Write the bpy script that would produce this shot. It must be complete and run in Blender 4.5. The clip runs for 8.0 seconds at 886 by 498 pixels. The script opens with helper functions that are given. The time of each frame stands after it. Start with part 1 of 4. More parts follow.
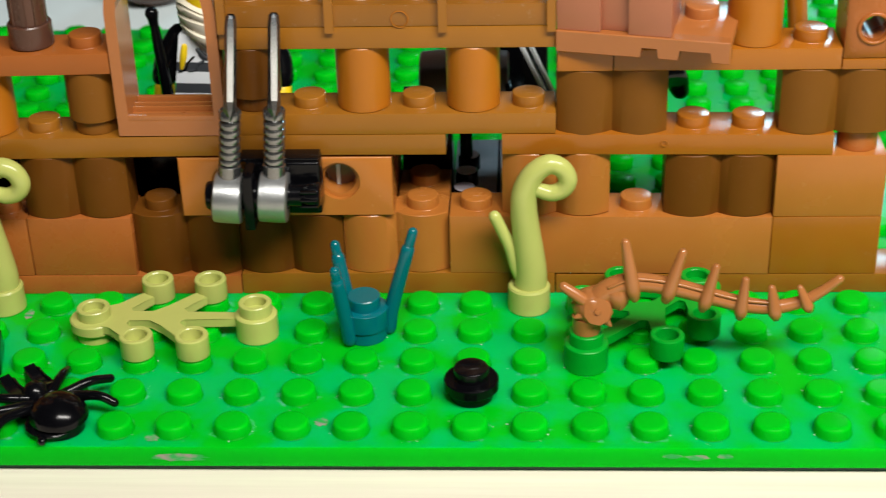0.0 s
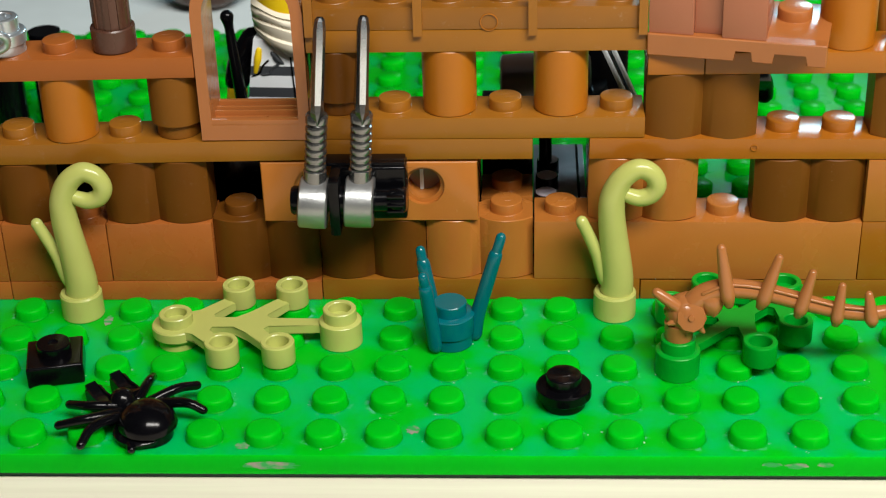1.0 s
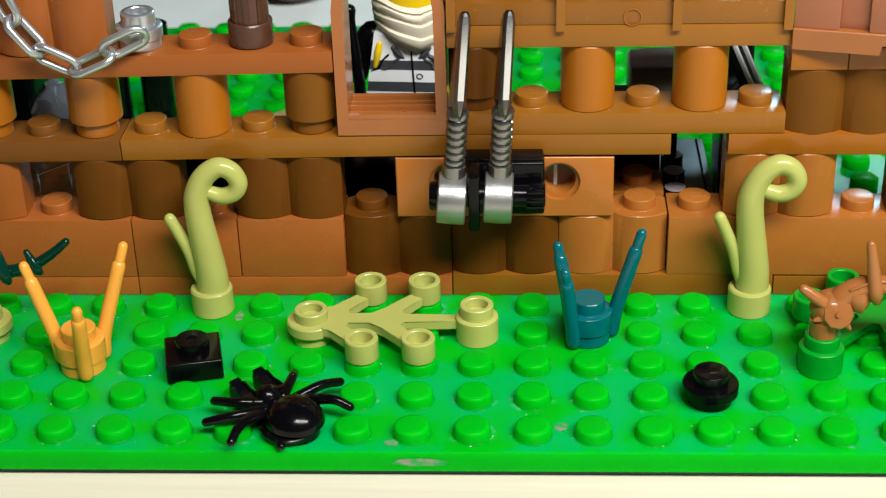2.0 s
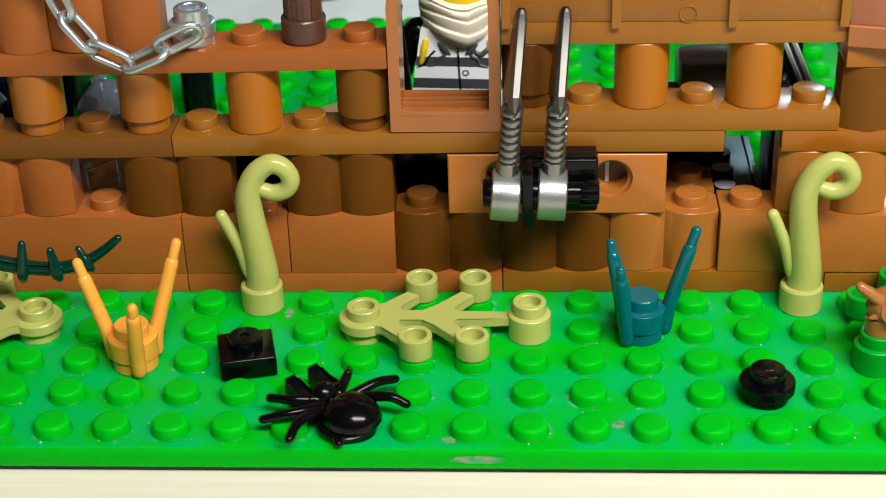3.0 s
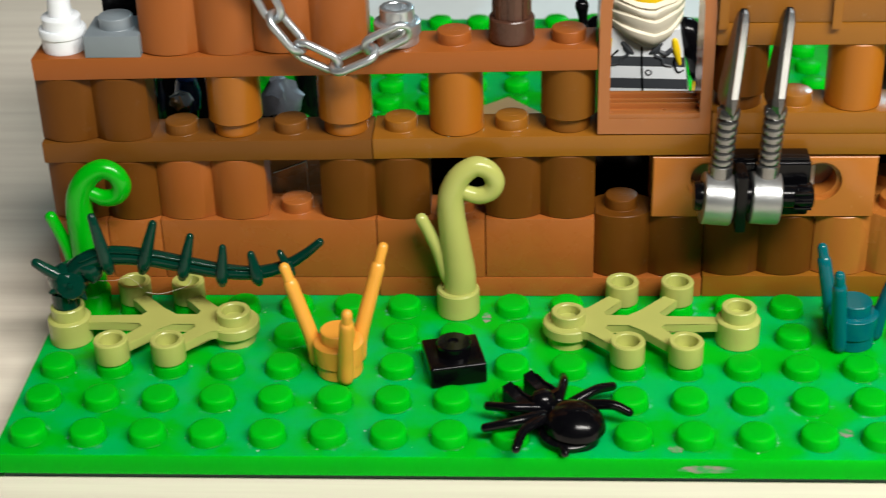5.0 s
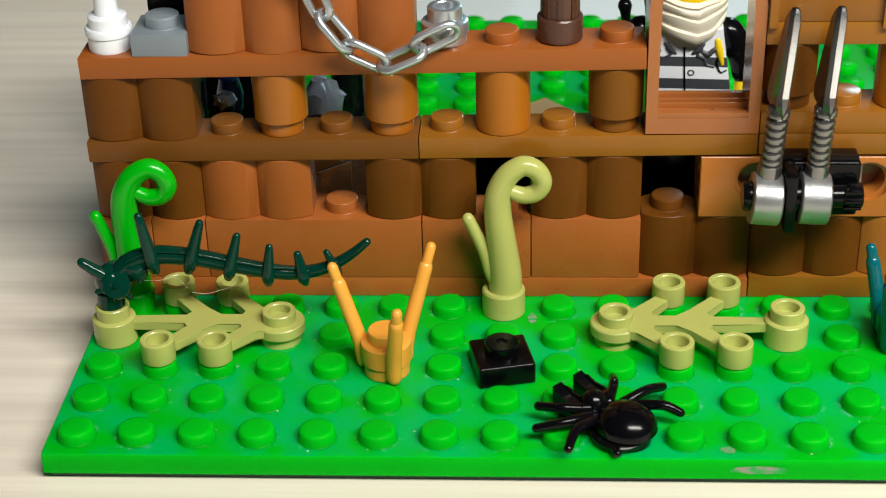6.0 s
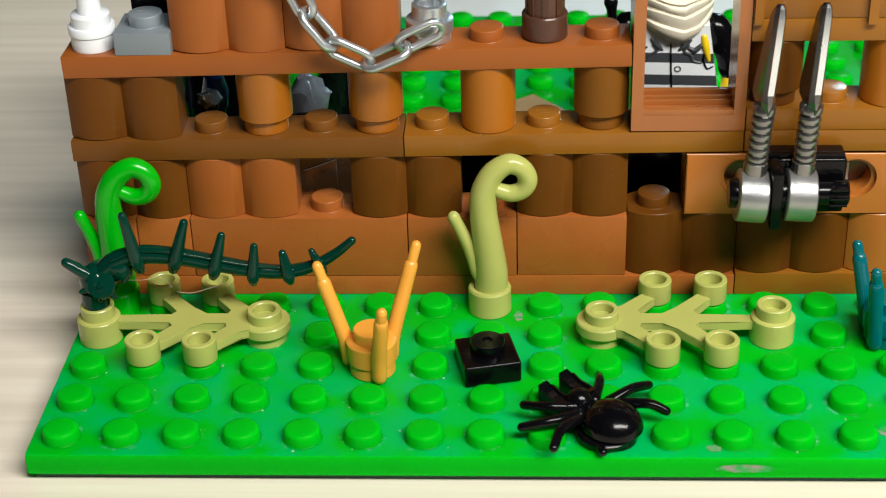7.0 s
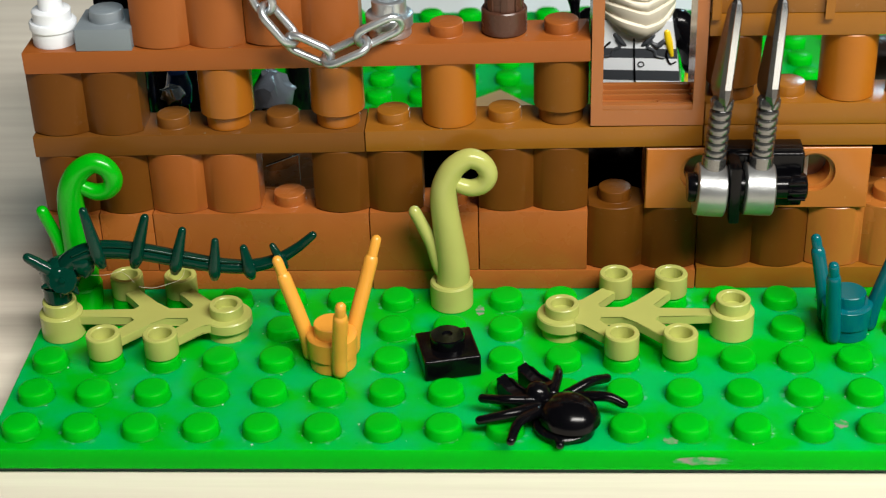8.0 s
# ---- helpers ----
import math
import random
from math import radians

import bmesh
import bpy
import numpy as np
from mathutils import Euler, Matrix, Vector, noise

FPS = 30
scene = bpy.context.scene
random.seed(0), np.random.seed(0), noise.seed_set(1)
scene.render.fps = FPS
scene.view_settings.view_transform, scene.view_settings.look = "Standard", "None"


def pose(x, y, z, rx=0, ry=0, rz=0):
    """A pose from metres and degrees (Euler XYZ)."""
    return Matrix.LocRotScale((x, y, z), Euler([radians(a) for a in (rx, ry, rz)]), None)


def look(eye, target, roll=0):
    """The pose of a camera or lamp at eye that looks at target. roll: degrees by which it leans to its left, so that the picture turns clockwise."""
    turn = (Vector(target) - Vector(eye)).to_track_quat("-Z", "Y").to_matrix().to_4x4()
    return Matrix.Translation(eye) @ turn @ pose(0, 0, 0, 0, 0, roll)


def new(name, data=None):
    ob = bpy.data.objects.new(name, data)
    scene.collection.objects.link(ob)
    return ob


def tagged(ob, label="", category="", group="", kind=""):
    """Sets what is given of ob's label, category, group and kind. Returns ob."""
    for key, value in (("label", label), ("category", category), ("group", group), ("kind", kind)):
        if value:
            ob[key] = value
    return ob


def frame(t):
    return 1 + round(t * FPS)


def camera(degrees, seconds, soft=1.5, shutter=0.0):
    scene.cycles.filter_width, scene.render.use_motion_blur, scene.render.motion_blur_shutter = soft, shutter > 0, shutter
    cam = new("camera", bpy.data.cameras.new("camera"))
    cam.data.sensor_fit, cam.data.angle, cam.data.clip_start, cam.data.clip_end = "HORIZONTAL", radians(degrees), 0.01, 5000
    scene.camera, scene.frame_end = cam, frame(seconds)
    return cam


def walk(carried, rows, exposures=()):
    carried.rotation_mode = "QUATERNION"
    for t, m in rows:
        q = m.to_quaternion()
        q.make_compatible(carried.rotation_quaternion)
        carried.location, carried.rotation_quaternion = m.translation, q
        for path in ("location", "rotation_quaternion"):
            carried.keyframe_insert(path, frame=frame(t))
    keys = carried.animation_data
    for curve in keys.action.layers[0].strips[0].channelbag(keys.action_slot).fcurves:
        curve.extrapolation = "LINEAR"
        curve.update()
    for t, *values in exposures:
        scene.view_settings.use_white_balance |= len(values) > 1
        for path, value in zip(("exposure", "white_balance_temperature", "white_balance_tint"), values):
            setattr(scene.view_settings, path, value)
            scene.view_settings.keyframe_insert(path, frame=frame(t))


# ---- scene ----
cam = camera(30.26, 8.0, soft=1.1, shutter=0.25)
cam.data.dof.use_dof, cam.data.dof.focus_distance, cam.data.dof.aperture_fstop = True, 0.238, 45.0
PATH = [
    (0, (0.13957, -0.17593, 0.12760), (0.12539, 0.06857, -0.00810), -1.80),
    (0.2, (0.13498, -0.17416, 0.12809), (0.11810, 0.06978, -0.00833), -2.10),
    (0.5, (0.12742, -0.17410, 0.12659), (0.11265, 0.07093, -0.00810), -1.83),
    (1, (0.12751, -0.17412, 0.12655), (0.11265, 0.07087, -0.00822), -1.86),
    (1.2, (0.11881, -0.17464, 0.12584), (0.10422, 0.07085, -0.00804), -1.87),
    (1.5, (0.10989, -0.17416, 0.12719), (0.09522, 0.07024, -0.00866), -1.87),
    (2, (0.10767, -0.17373, 0.12733), (0.09285, 0.07044, -0.00892), -1.82),
    (2.2, (0.10556, -0.17420, 0.12740), (0.08944, 0.06998, -0.00866), -1.98),
    (3.3, (0.09922, -0.17349, 0.12750), (0.08525, 0.07025, -0.00959), -1.64),
    (3.5, (0.09922, -0.17349, 0.12750), (0.08525, 0.07025, -0.00959), -1.64),
    (3.7, (0.09950, -0.17340, 0.12760), (0.08494, 0.07014, -0.00977), -1.62),
    (4, (0.09609, -0.17320, 0.12789), (0.08024, 0.06999, -0.00998), -1.63),
    (4.5, (0.09147, -0.17313, 0.12779), (0.07555, 0.07007, -0.01005), -1.71),
    (4.7, (0.08863, -0.17222, 0.12680), (0.07109, 0.07132, -0.01023), -2.04),
    (4.8, (0.08230, -0.17140, 0.12710), (0.06547, 0.07200, -0.01027), -1.95),
    (4.9, (0.07545, -0.17060, 0.12760), (0.05991, 0.07252, -0.01038), -1.79),
    (5, (0.07054, -0.17030, 0.12788), (0.05571, 0.07269, -0.01045), -1.70),
    (5.2, (0.06606, -0.17057, 0.12672), (0.04911, 0.07290, -0.01051), -1.76),
    (6.3, (0.06406, -0.16963, 0.12709), (0.04934, 0.07358, -0.01087), -1.66),
    (6.5, (0.06562, -0.16915, 0.12705), (0.05011, 0.07386, -0.01116), -1.84),
    (7, (0.06544, -0.16915, 0.12734), (0.05113, 0.07365, -0.01137), -1.80),
    (7.5, (0.06637, -0.16916, 0.12738), (0.05276, 0.07353, -0.01161), -1.79),
    (8, (0.06993, -0.17004, 0.12711), (0.05694, 0.07273, -0.01180), -1.76),
]
walk(cam, [(t, look(eye, target, roll)) for t, eye, target, roll in PATH],
     exposures=[(0.0, -0.24), (0.5, -0.34), (1.0, -0.34), (2.0, -0.2), (4.5, -0.2), (6.5, -0.16), (8.0, -0.15)])

# ---- light: a lamp over the front of the table, a cool window far behind, a dim room ----
world = bpy.data.worlds.new("room")
scene.world = world
world.use_nodes = True
world.node_tree.nodes["Background"].inputs[0].default_value = (0.93, 0.97, 1.0, 1)
world.node_tree.nodes["Background"].inputs[1].default_value = 0.012


def area_lamp(name, eye, target, size, watts, colour):
    data = bpy.data.lights.new(name, "AREA")
    data.shape, data.size, data.size_y = "RECTANGLE", size[0], size[1]
    data.energy, data.color = watts, colour
    ob = new(name, data)
    ob.matrix_world = look(eye, target)
    return ob


area_lamp("desk_lamp", (0.33, -0.26, 0.445), (0.31, 0.03, 0.02), (0.48, 0.10), 6.8, (1.0, 0.965, 0.90))
area_lamp("window_light", (0.46, 1.05, 0.50), (0.17, 0.1, 0.02), (0.17, 0.14), 3.0, (0.52, 0.88, 1.0))

# ---- materials ----
MM = 0.001


def plastic(name, rgb, rough=0.3, vary=0.10, bump=0.06, spec=0.5, metal=0.0, dust=0.0, clear=0.0):
    """Moulded plastic: slight shade drift, scuffs in the gloss, fine relief, dust specks."""
    m = bpy.data.materials.new(name)
    m.use_nodes = True
    nt = m.node_tree
    n, ln = nt.nodes, nt.links.new
    b = n["Principled BSDF"]
    co = n.new("ShaderNodeTexCoord")
    info = n.new("ShaderNodeObjectInfo")
    off = n.new("ShaderNodeVectorMath")
    off.operation = "MULTIPLY_ADD"
    off.inputs[1].default_value = (1, 1, 1)
    ln(co.outputs["Object"], off.inputs[0])
    ln(info.outputs["Random"], off.inputs[2])
    big = n.new("ShaderNodeTexNoise")
    big.inputs["Scale"].default_value, big.inputs["Detail"].default_value = 160, 4
    ln(off.outputs[0], big.inputs["Vector"])
    fine = n.new("ShaderNodeTexNoise")
    fine.inputs["Scale"].default_value, fine.inputs["Detail"].default_value = 1900, 3
    ln(off.outputs[0], fine.inputs["Vector"])
    mix = n.new("ShaderNodeMix")
    mix.data_type = "RGBA"
    mix.inputs["A"].default_value = (*[c * (1 - vary * 1.6) for c in rgb], 1)
    mix.inputs["B"].default_value = (*[min(1, c * (1 + vary * 1.6)) for c in rgb], 1)
    ln(big.outputs["Fac"], mix.inputs["Factor"])
    hue = n.new("ShaderNodeHueSaturation")
    val = n.new("ShaderNodeMapRange")
    val.inputs["To Min"].default_value, val.inputs["To Max"].default_value = 1 - vary, 1 + vary
    ln(info.outputs["Random"], val.inputs["Value"])
    ln(val.outputs[0], hue.inputs["Value"])
    ln(mix.outputs["Result"], hue.inputs["Color"])
    col = hue.outputs["Color"]
    if dust:
        for scale, low, high, amount in ((520, 0.62, 0.76, dust * 0.5), (2300, 0.70, 0.76, min(1.0, dust * 5))):
            ds = n.new("ShaderNodeTexNoise")
            ds.inputs["Scale"].default_value, ds.inputs["Detail"].default_value = scale, 5
            ds.inputs["Roughness"].default_value = 0.7
            ln(off.outputs[0], ds.inputs["Vector"])
            ramp = n.new("ShaderNodeMapRange")
            ramp.inputs["From Min"].default_value, ramp.inputs["From Max"].default_value = low, high
            ramp.inputs["To Max"].default_value = amount
            ln(ds.outputs["Fac"], ramp.inputs["Value"])
            dm = n.new("ShaderNodeMix")
            dm.data_type = "RGBA"
            dm.inputs["B"].default_value = (0.55, 0.50, 0.42, 1)
            ln(ramp.outputs[0], dm.inputs["Factor"])
            ln(col, dm.inputs["A"])
            col = dm.outputs["Result"]
    ln(col, b.inputs["Base Color"])
    rr = n.new("ShaderNodeMapRange")
    rr.inputs["To Min"].default_value, rr.inputs["To Max"].default_value = rough * 0.75, min(1, rough * 1.3)
    ln(big.outputs["Fac"], rr.inputs["Value"])
    ln(rr.outputs[0], b.inputs["Roughness"])
    b.inputs["Metallic"].default_value = metal
    b.inputs["Specular IOR Level"].default_value = spec
    b.inputs["Transmission Weight"].default_value = clear
    bp = n.new("ShaderNodeBump")
    bp.inputs["Strength"].default_value, bp.inputs["Distance"].default_value = bump, 0.0002
    ln(fine.outputs["Fac"], bp.inputs["Height"])
    ln(bp.outputs[0], b.inputs["Normal"])
    return m


def wood(name):
    m = bpy.data.materials.new(name)
    m.use_nodes = True
    nt = m.node_tree
    n, ln = nt.nodes, nt.links.new
    b = n["Principled BSDF"]
    co = n.new("ShaderNodeTexCoord")
    mp = n.new("ShaderNodeMapping")
    mp.inputs["Scale"].default_value = (9, 330, 60)
    ln(co.outputs["Object"], mp.inputs["Vector"])
    a = n.new("ShaderNodeTexNoise")
    a.inputs["Scale"].default_value, a.inputs["Detail"].default_value = 1.0, 7
    a.inputs["Roughness"].default_value = 0.62
    ln(mp.outputs[0], a.inputs["Vector"])
    mp2 = n.new("ShaderNodeMapping")
    mp2.inputs["Scale"].default_value = (3, 42, 20)
    ln(co.outputs["Object"], mp2.inputs["Vector"])
    c = n.new("ShaderNodeTexNoise")
    c.inputs["Scale"].default_value, c.inputs["Detail"].default_value = 1.0, 3
    ln(mp2.outputs[0], c.inputs["Vector"])
    r1 = n.new("ShaderNodeValToRGB")
    r1.color_ramp.elements[0].position, r1.color_ramp.elements[0].color = 0.3, (0.70, 0.625, 0.525, 1)
    r1.color_ramp.elements[1].position, r1.color_ramp.elements[1].color = 0.62, (0.83, 0.76, 0.645, 1)
    ln(a.outputs["Fac"], r1.inputs["Fac"])
    mx = n.new("ShaderNodeMix")
    mx.data_type, mx.blend_type = "RGBA", "MULTIPLY"
    mx.inputs["Factor"].default_value = 1.0
    r2 = n.new("ShaderNodeValToRGB")
    r2.color_ramp.elements[0].position, r2.color_ramp.elements[0].color = 0.35, (0.92, 0.91, 0.91, 1)
    r2.color_ramp.elements[1].position, r2.color_ramp.elements[1].color = 0.65, (1, 1, 1, 1)
    ln(c.outputs["Fac"], r2.inputs["Fac"])
    ln(r1.outputs[0], mx.inputs["A"])
    ln(r2.outputs[0], mx.inputs["B"])
    ln(mx.outputs["Result"], b.inputs["Base Color"])
    b.inputs["Roughness"].default_value = 0.45
    bp = n.new("ShaderNodeBump")
    bp.inputs["Strength"].default_value, bp.inputs["Distance"].default_value = 0.15, 0.0003
    ln(a.outputs["Fac"], bp.inputs["Height"])
    ln(bp.outputs[0], b.inputs["Normal"])
    return m


RED = plastic("reddish_brown_plastic", (0.352, 0.104, 0.0205), 0.27, 0.07, spec=0.32, dust=0.10)
# The reddish brown again, lighter and warmer: stronger light at right put into colour.
RED_LIT = plastic("reddish_brown_plastic_lit", (0.395, 0.135, 0.024), 0.25, 0.06, spec=0.34, dust=0.10)
GOLD = plastic("golden_brown_plastic", (0.33, 0.106, 0.0087), 0.19, 0.06, spec=0.36, dust=0.09)
MID = plastic("mid_brown_plastic", (0.272, 0.104, 0.0106), 0.22, 0.06, spec=0.3, dust=0.10)
DUSTY = plastic("dusty_golden_brown_plastic", (0.25, 0.094, 0.0105), 0.34, 0.08, spec=0.4, dust=0.45)
BROWN = plastic("plain_brown_plastic", (0.162, 0.0594, 0.00893), 0.32, 0.06, spec=0.2, dust=0.09)
DARK = plastic("dark_brown_plastic", (0.122, 0.0405, 0.0045), 0.36, 0.09, spec=0.13, dust=0.09)
BRONZE = plastic("bronze_brown_plastic", (0.168, 0.061, 0.0068), 0.4, 0.07, spec=0.14, dust=0.09)
ORANGE = plastic("orange_brown_plastic", (0.375, 0.118, 0.006), 0.34, 0.05, spec=0.36, dust=0.07)
TERRA = plastic("terracotta_plastic", (0.30, 0.085, 0.015), 0.36, 0.05, spec=0.28, dust=0.07)
PINK = plastic("faded_red_brown_plastic", (0.355, 0.125, 0.0647), 0.38, 0.04, spec=0.38, dust=0.05)
FRAME = plastic("window_brown_plastic", (0.365, 0.122, 0.032), 0.2, 0.05, spec=0.5, dust=0.07)
COCOA = plastic("cocoa_plastic", (0.075, 0.032, 0.020), 0.26, 0.08, spec=0.35)
BARREL = plastic("glossy_dark_brown_plastic", (0.03, 0.015, 0.01), 0.36, 0.08, spec=0.8)
GREEN = plastic("grass_green_plastic", (0.0, 0.415, 0.008), 0.34, 0.04, bump=0.04, spec=0.05)

GREEN.node_tree.nodes["Principled BSDF"].inputs["Subsurface Weight"].default_value = 0.75
GREEN.node_tree.nodes["Principled BSDF"].inputs["Subsurface Radius"].default_value = (0.2, 1.0, 0.2)
GREEN.node_tree.nodes["Principled BSDF"].inputs["Subsurface Scale"].default_value = 0.003


def ground_plastic():
    """Green plate top: patchy dull film between the studs, pale crumbs of dust round their feet."""
    m = plastic("dulled_green_plastic", (0.0, 0.36, 0.05), 0.30, 0.05, bump=0.05, spec=0.11)
    nt = m.node_tree
    n, ln = nt.nodes, nt.links.new
    b = n["Principled BSDF"]
    co = n.new("ShaderNodeTexCoord")
    film = n.new("ShaderNodeTexNoise")
    film.inputs["Scale"].default_value, film.inputs["Detail"].default_value = 105, 5
    ln(co.outputs["Object"], film.inputs["Vector"])
    ramp = n.new("ShaderNodeValToRGB")
    ramp.color_ramp.elements[0].position, ramp.color_ramp.elements[0].color = 0.42, (0.0, 0.405, 0.007, 1)
    ramp.color_ramp.elements[1].position, ramp.color_ramp.elements[1].color = 0.58, (0.0, 0.40, 0.082, 1)
    ln(film.outputs["Fac"], ramp.inputs["Fac"])
    cell = n.new("ShaderNodeVectorMath")
    cell.operation = "MODULO"
    cell.inputs[1].default_value = (0.008, 0.008, 1)
    ln(co.outputs["Object"], cell.inputs[0])
    mid = n.new("ShaderNodeVectorMath")
    mid.operation = "DISTANCE"
    mid.inputs[1].default_value = (0.004, 0.004, 0)
    ln(cell.outputs[0], mid.inputs[0])
    ring = n.new("ShaderNodeMapRange")
    ring.inputs["From Min"].default_value, ring.inputs["From Max"].default_value = 0.0034, 0.0026
    ln(mid.outputs["Value"], ring.inputs["Value"])
    crumbs = n.new("ShaderNodeTexNoise")
    crumbs.inputs["Scale"].default_value, crumbs.inputs["Detail"].default_value = 900, 4
    ln(co.outputs["Object"], crumbs.inputs["Vector"])
    patch = n.new("ShaderNodeTexNoise")
    patch.inputs["Scale"].default_value, patch.inputs["Detail"].default_value = 120, 2
    ln(co.outputs["Object"], patch.inputs["Vector"])
    both = n.new("ShaderNodeMath")
    both.operation = "MULTIPLY_ADD"
    both.inputs[1].default_value = 0.55
    ln(patch.outputs["Fac"], both.inputs[0])
    ln(crumbs.outputs["Fac"], both.inputs[2])
    cut = n.new("ShaderNodeMapRange")
    cut.inputs["From Min"].default_value, cut.inputs["From Max"].default_value = 0.86, 0.97
    ln(both.outputs[0], cut.inputs["Value"])
    mask = n.new("ShaderNodeMath")
    mask.operation = "MULTIPLY"
    ln(ring.outputs[0], mask.inputs[0])
    ln(cut.outputs[0], mask.inputs[1])
    mix = n.new("ShaderNodeMix")
    mix.data_type = "RGBA"
    mix.inputs["B"].default_value = (0.07, 0.45, 0.21, 1)
    ln(mask.outputs[0], mix.inputs["Factor"])
    ln(ramp.outputs[0], mix.inputs["A"])
    ln(mix.outputs["Result"], b.inputs["Base Color"])
    b.inputs["Subsurface Weight"].default_value = 0.6
    b.inputs["Subsurface Radius"].default_value = (0.2, 1.0, 0.2)
    b.inputs["Subsurface Scale"].default_value = 0.003
    return m


GROUND = ground_plastic()
LEAFGREEN = plastic("leaf_green_plastic", (0.0, 0.29, 0.018), 0.3, 0.05, spec=0.2)
BRIGHT = plastic("bright_green_plastic", (0.0, 0.39, 0.004), 0.22, 0.05, spec=0.4)
OLIVE = plastic("olive_plastic", (0.425, 0.45, 0.122), 0.23, 0.05, spec=0.4)
TEAL = plastic("teal_plastic", (0.0, 0.115, 0.136), 0.2, 0.06, spec=0.4)
AMBER = plastic("light_orange_plastic", (0.80, 0.355, 0.046), 0.34, 0.05)
BRAMBLE = plastic("dark_green_plastic", (0.0008, 0.031, 0.019), 0.1, 0.08, bump=0.22, spec=0.3)
NOUGAT = plastic("nougat_plastic", (0.34, 0.125, 0.036), 0.24, 0.05)
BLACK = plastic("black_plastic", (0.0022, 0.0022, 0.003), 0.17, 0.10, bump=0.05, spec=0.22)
SILVER = plastic("silver_plastic", (0.52, 0.56, 0.59), 0.3, 0.05, metal=0.8)
CLIP = plastic("worn_silver_plastic", (0.40, 0.41, 0.41), 0.34, 0.16, metal=0.8, bump=0.2)
METAL = plastic("metallic_grey_plastic", (0.25, 0.25, 0.245), 0.2, 0.06, metal=0.9)
# Sword metal in two tones: BLADE for dark reflections, CHROME for bright ones.
BLADE = plastic("dark_polished_metal_plastic", (0.17, 0.17, 0.172), 0.2, 0.06, metal=0.9, bump=0.02)
CHROME = plastic("polished_silver_plastic", (0.80, 0.85, 0.91), 0.24, 0.05, metal=0.95, bump=0.02)
WHITE = plastic("white_plastic", (0.78, 0.82, 0.86), 0.30, 0.03)
GREY = plastic("grey_plastic", (0.19, 0.225, 0.25), 0.34, 0.05)
PALE = plastic("pale_grey_card", (0.62, 0.70, 0.72), 0.6, 0.03, spec=0.3)
ROCK = plastic("blue_grey_plastic", (0.17, 0.19, 0.23), 0.3, 0.35, bump=0.3)
TAN = plastic("tan_plastic", (0.50, 0.34, 0.16), 0.4, 0.05)
CREAM = plastic("cream_cloth_plastic", (0.74, 0.68, 0.54), 0.45, 0.03)
YELLOW = plastic("yellow_plastic", (0.80, 0.56, 0.01), 0.3, 0.03)
STRIPE = plastic("charcoal_print", (0.045, 0.050, 0.058), 0.4, 0.05)
BLUE = plastic("dark_blue_plastic", (0.01, 0.05, 0.22), 0.25, 0.1)
DULL = plastic("cloudy_grey_plastic", (0.58, 0.52, 0.58), 0.4, 0.3, spec=0.5)
SMOKE = plastic("smoky_brown_plastic", (0.16, 0.075, 0.05), 0.16, 0.08)


def scuffed_plastic():
    """Bare abraded plastic: grey scrape with remains of green in it."""
    m = plastic("bare_scuffed_plastic", (0.30, 0.30, 0.25), 0.6, 0.2, bump=0.4)
    n, ln = m.node_tree.nodes, m.node_tree.links.new
    co = n.new("ShaderNodeTexCoord")
    mp = n.new("ShaderNodeMapping")
    mp.inputs["Scale"].default_value = (420, 900, 900)
    ln(co.outputs["Object"], mp.inputs["Vector"])
    grain = n.new("ShaderNodeTexNoise")
    grain.inputs["Scale"].default_value, grain.inputs["Detail"].default_value = 1.0, 6
    ln(mp.outputs[0], grain.inputs["Vector"])
    ramp = n.new("ShaderNodeValToRGB")
    ramp.color_ramp.elements[0].position, ramp.color_ramp.elements[0].color = 0.44, (0.01, 0.34, 0.06, 1)
    ramp.color_ramp.elements[1].position, ramp.color_ramp.elements[1].color = 0.58, (0.27, 0.25, 0.215, 1)
    ln(grain.outputs["Fac"], ramp.inputs["Fac"])
    ln(ramp.outputs[0], n["Principled BSDF"].inputs["Base Color"])
    return m


CLEAR = plastic("clear_plastic", (0.95, 0.95, 0.95), 0.05, 0.02, bump=0.02, clear=1.0)
SCUFF = scuffed_plastic()
FILM = plastic("grey_dust_film", (0.27, 0.235, 0.20), 0.8, 0.35, bump=0.5, dust=0.5)
CRUMB = plastic("pale_dust", (0.36, 0.50, 0.38), 0.7, 0.2)
TABLE = wood("pale_table_wood")
ROOM = plastic("dim_wall_plaster", (0.11, 0.115, 0.12), 0.85, 0.03, bump=0.2, spec=0.2)

# ---- mesh tools, in millimetres ----


def mesh(name, bm, mats, sharp=50):
    bmesh.ops.recalc_face_normals(bm, faces=bm.faces[:])
    for v in bm.verts:
        v.co *= MM
    bm.normal_update()
    for f in bm.faces:
        f.smooth = True
    for e in bm.edges:
        if len(e.link_faces) == 2:
            bend = e.calc_face_angle(0)
            a, b = sorted(f.calc_area() for f in e.link_faces)
            # a broad face keeps its own flat shading beside a narrow bevel
            if bend > radians(sharp) or (bend > radians(18) and b > 5 * a):
                e.smooth = False
    me = bpy.data.meshes.new(name)
    bm.to_mesh(me)
    bm.free()
    for m in mats if isinstance(mats, (list, tuple)) else [mats]:
        me.materials.append(m)
    return me


def place(name, me, parent=None, at=(0, 0, 0), turn=0.0, label=""):
    ob = new(name, me)
    ob.matrix_basis = pose(at[0] * MM, at[1] * MM, at[2] * MM, 0, 0, turn)
    if parent:
        ob.parent = parent
    return tagged(ob, label)


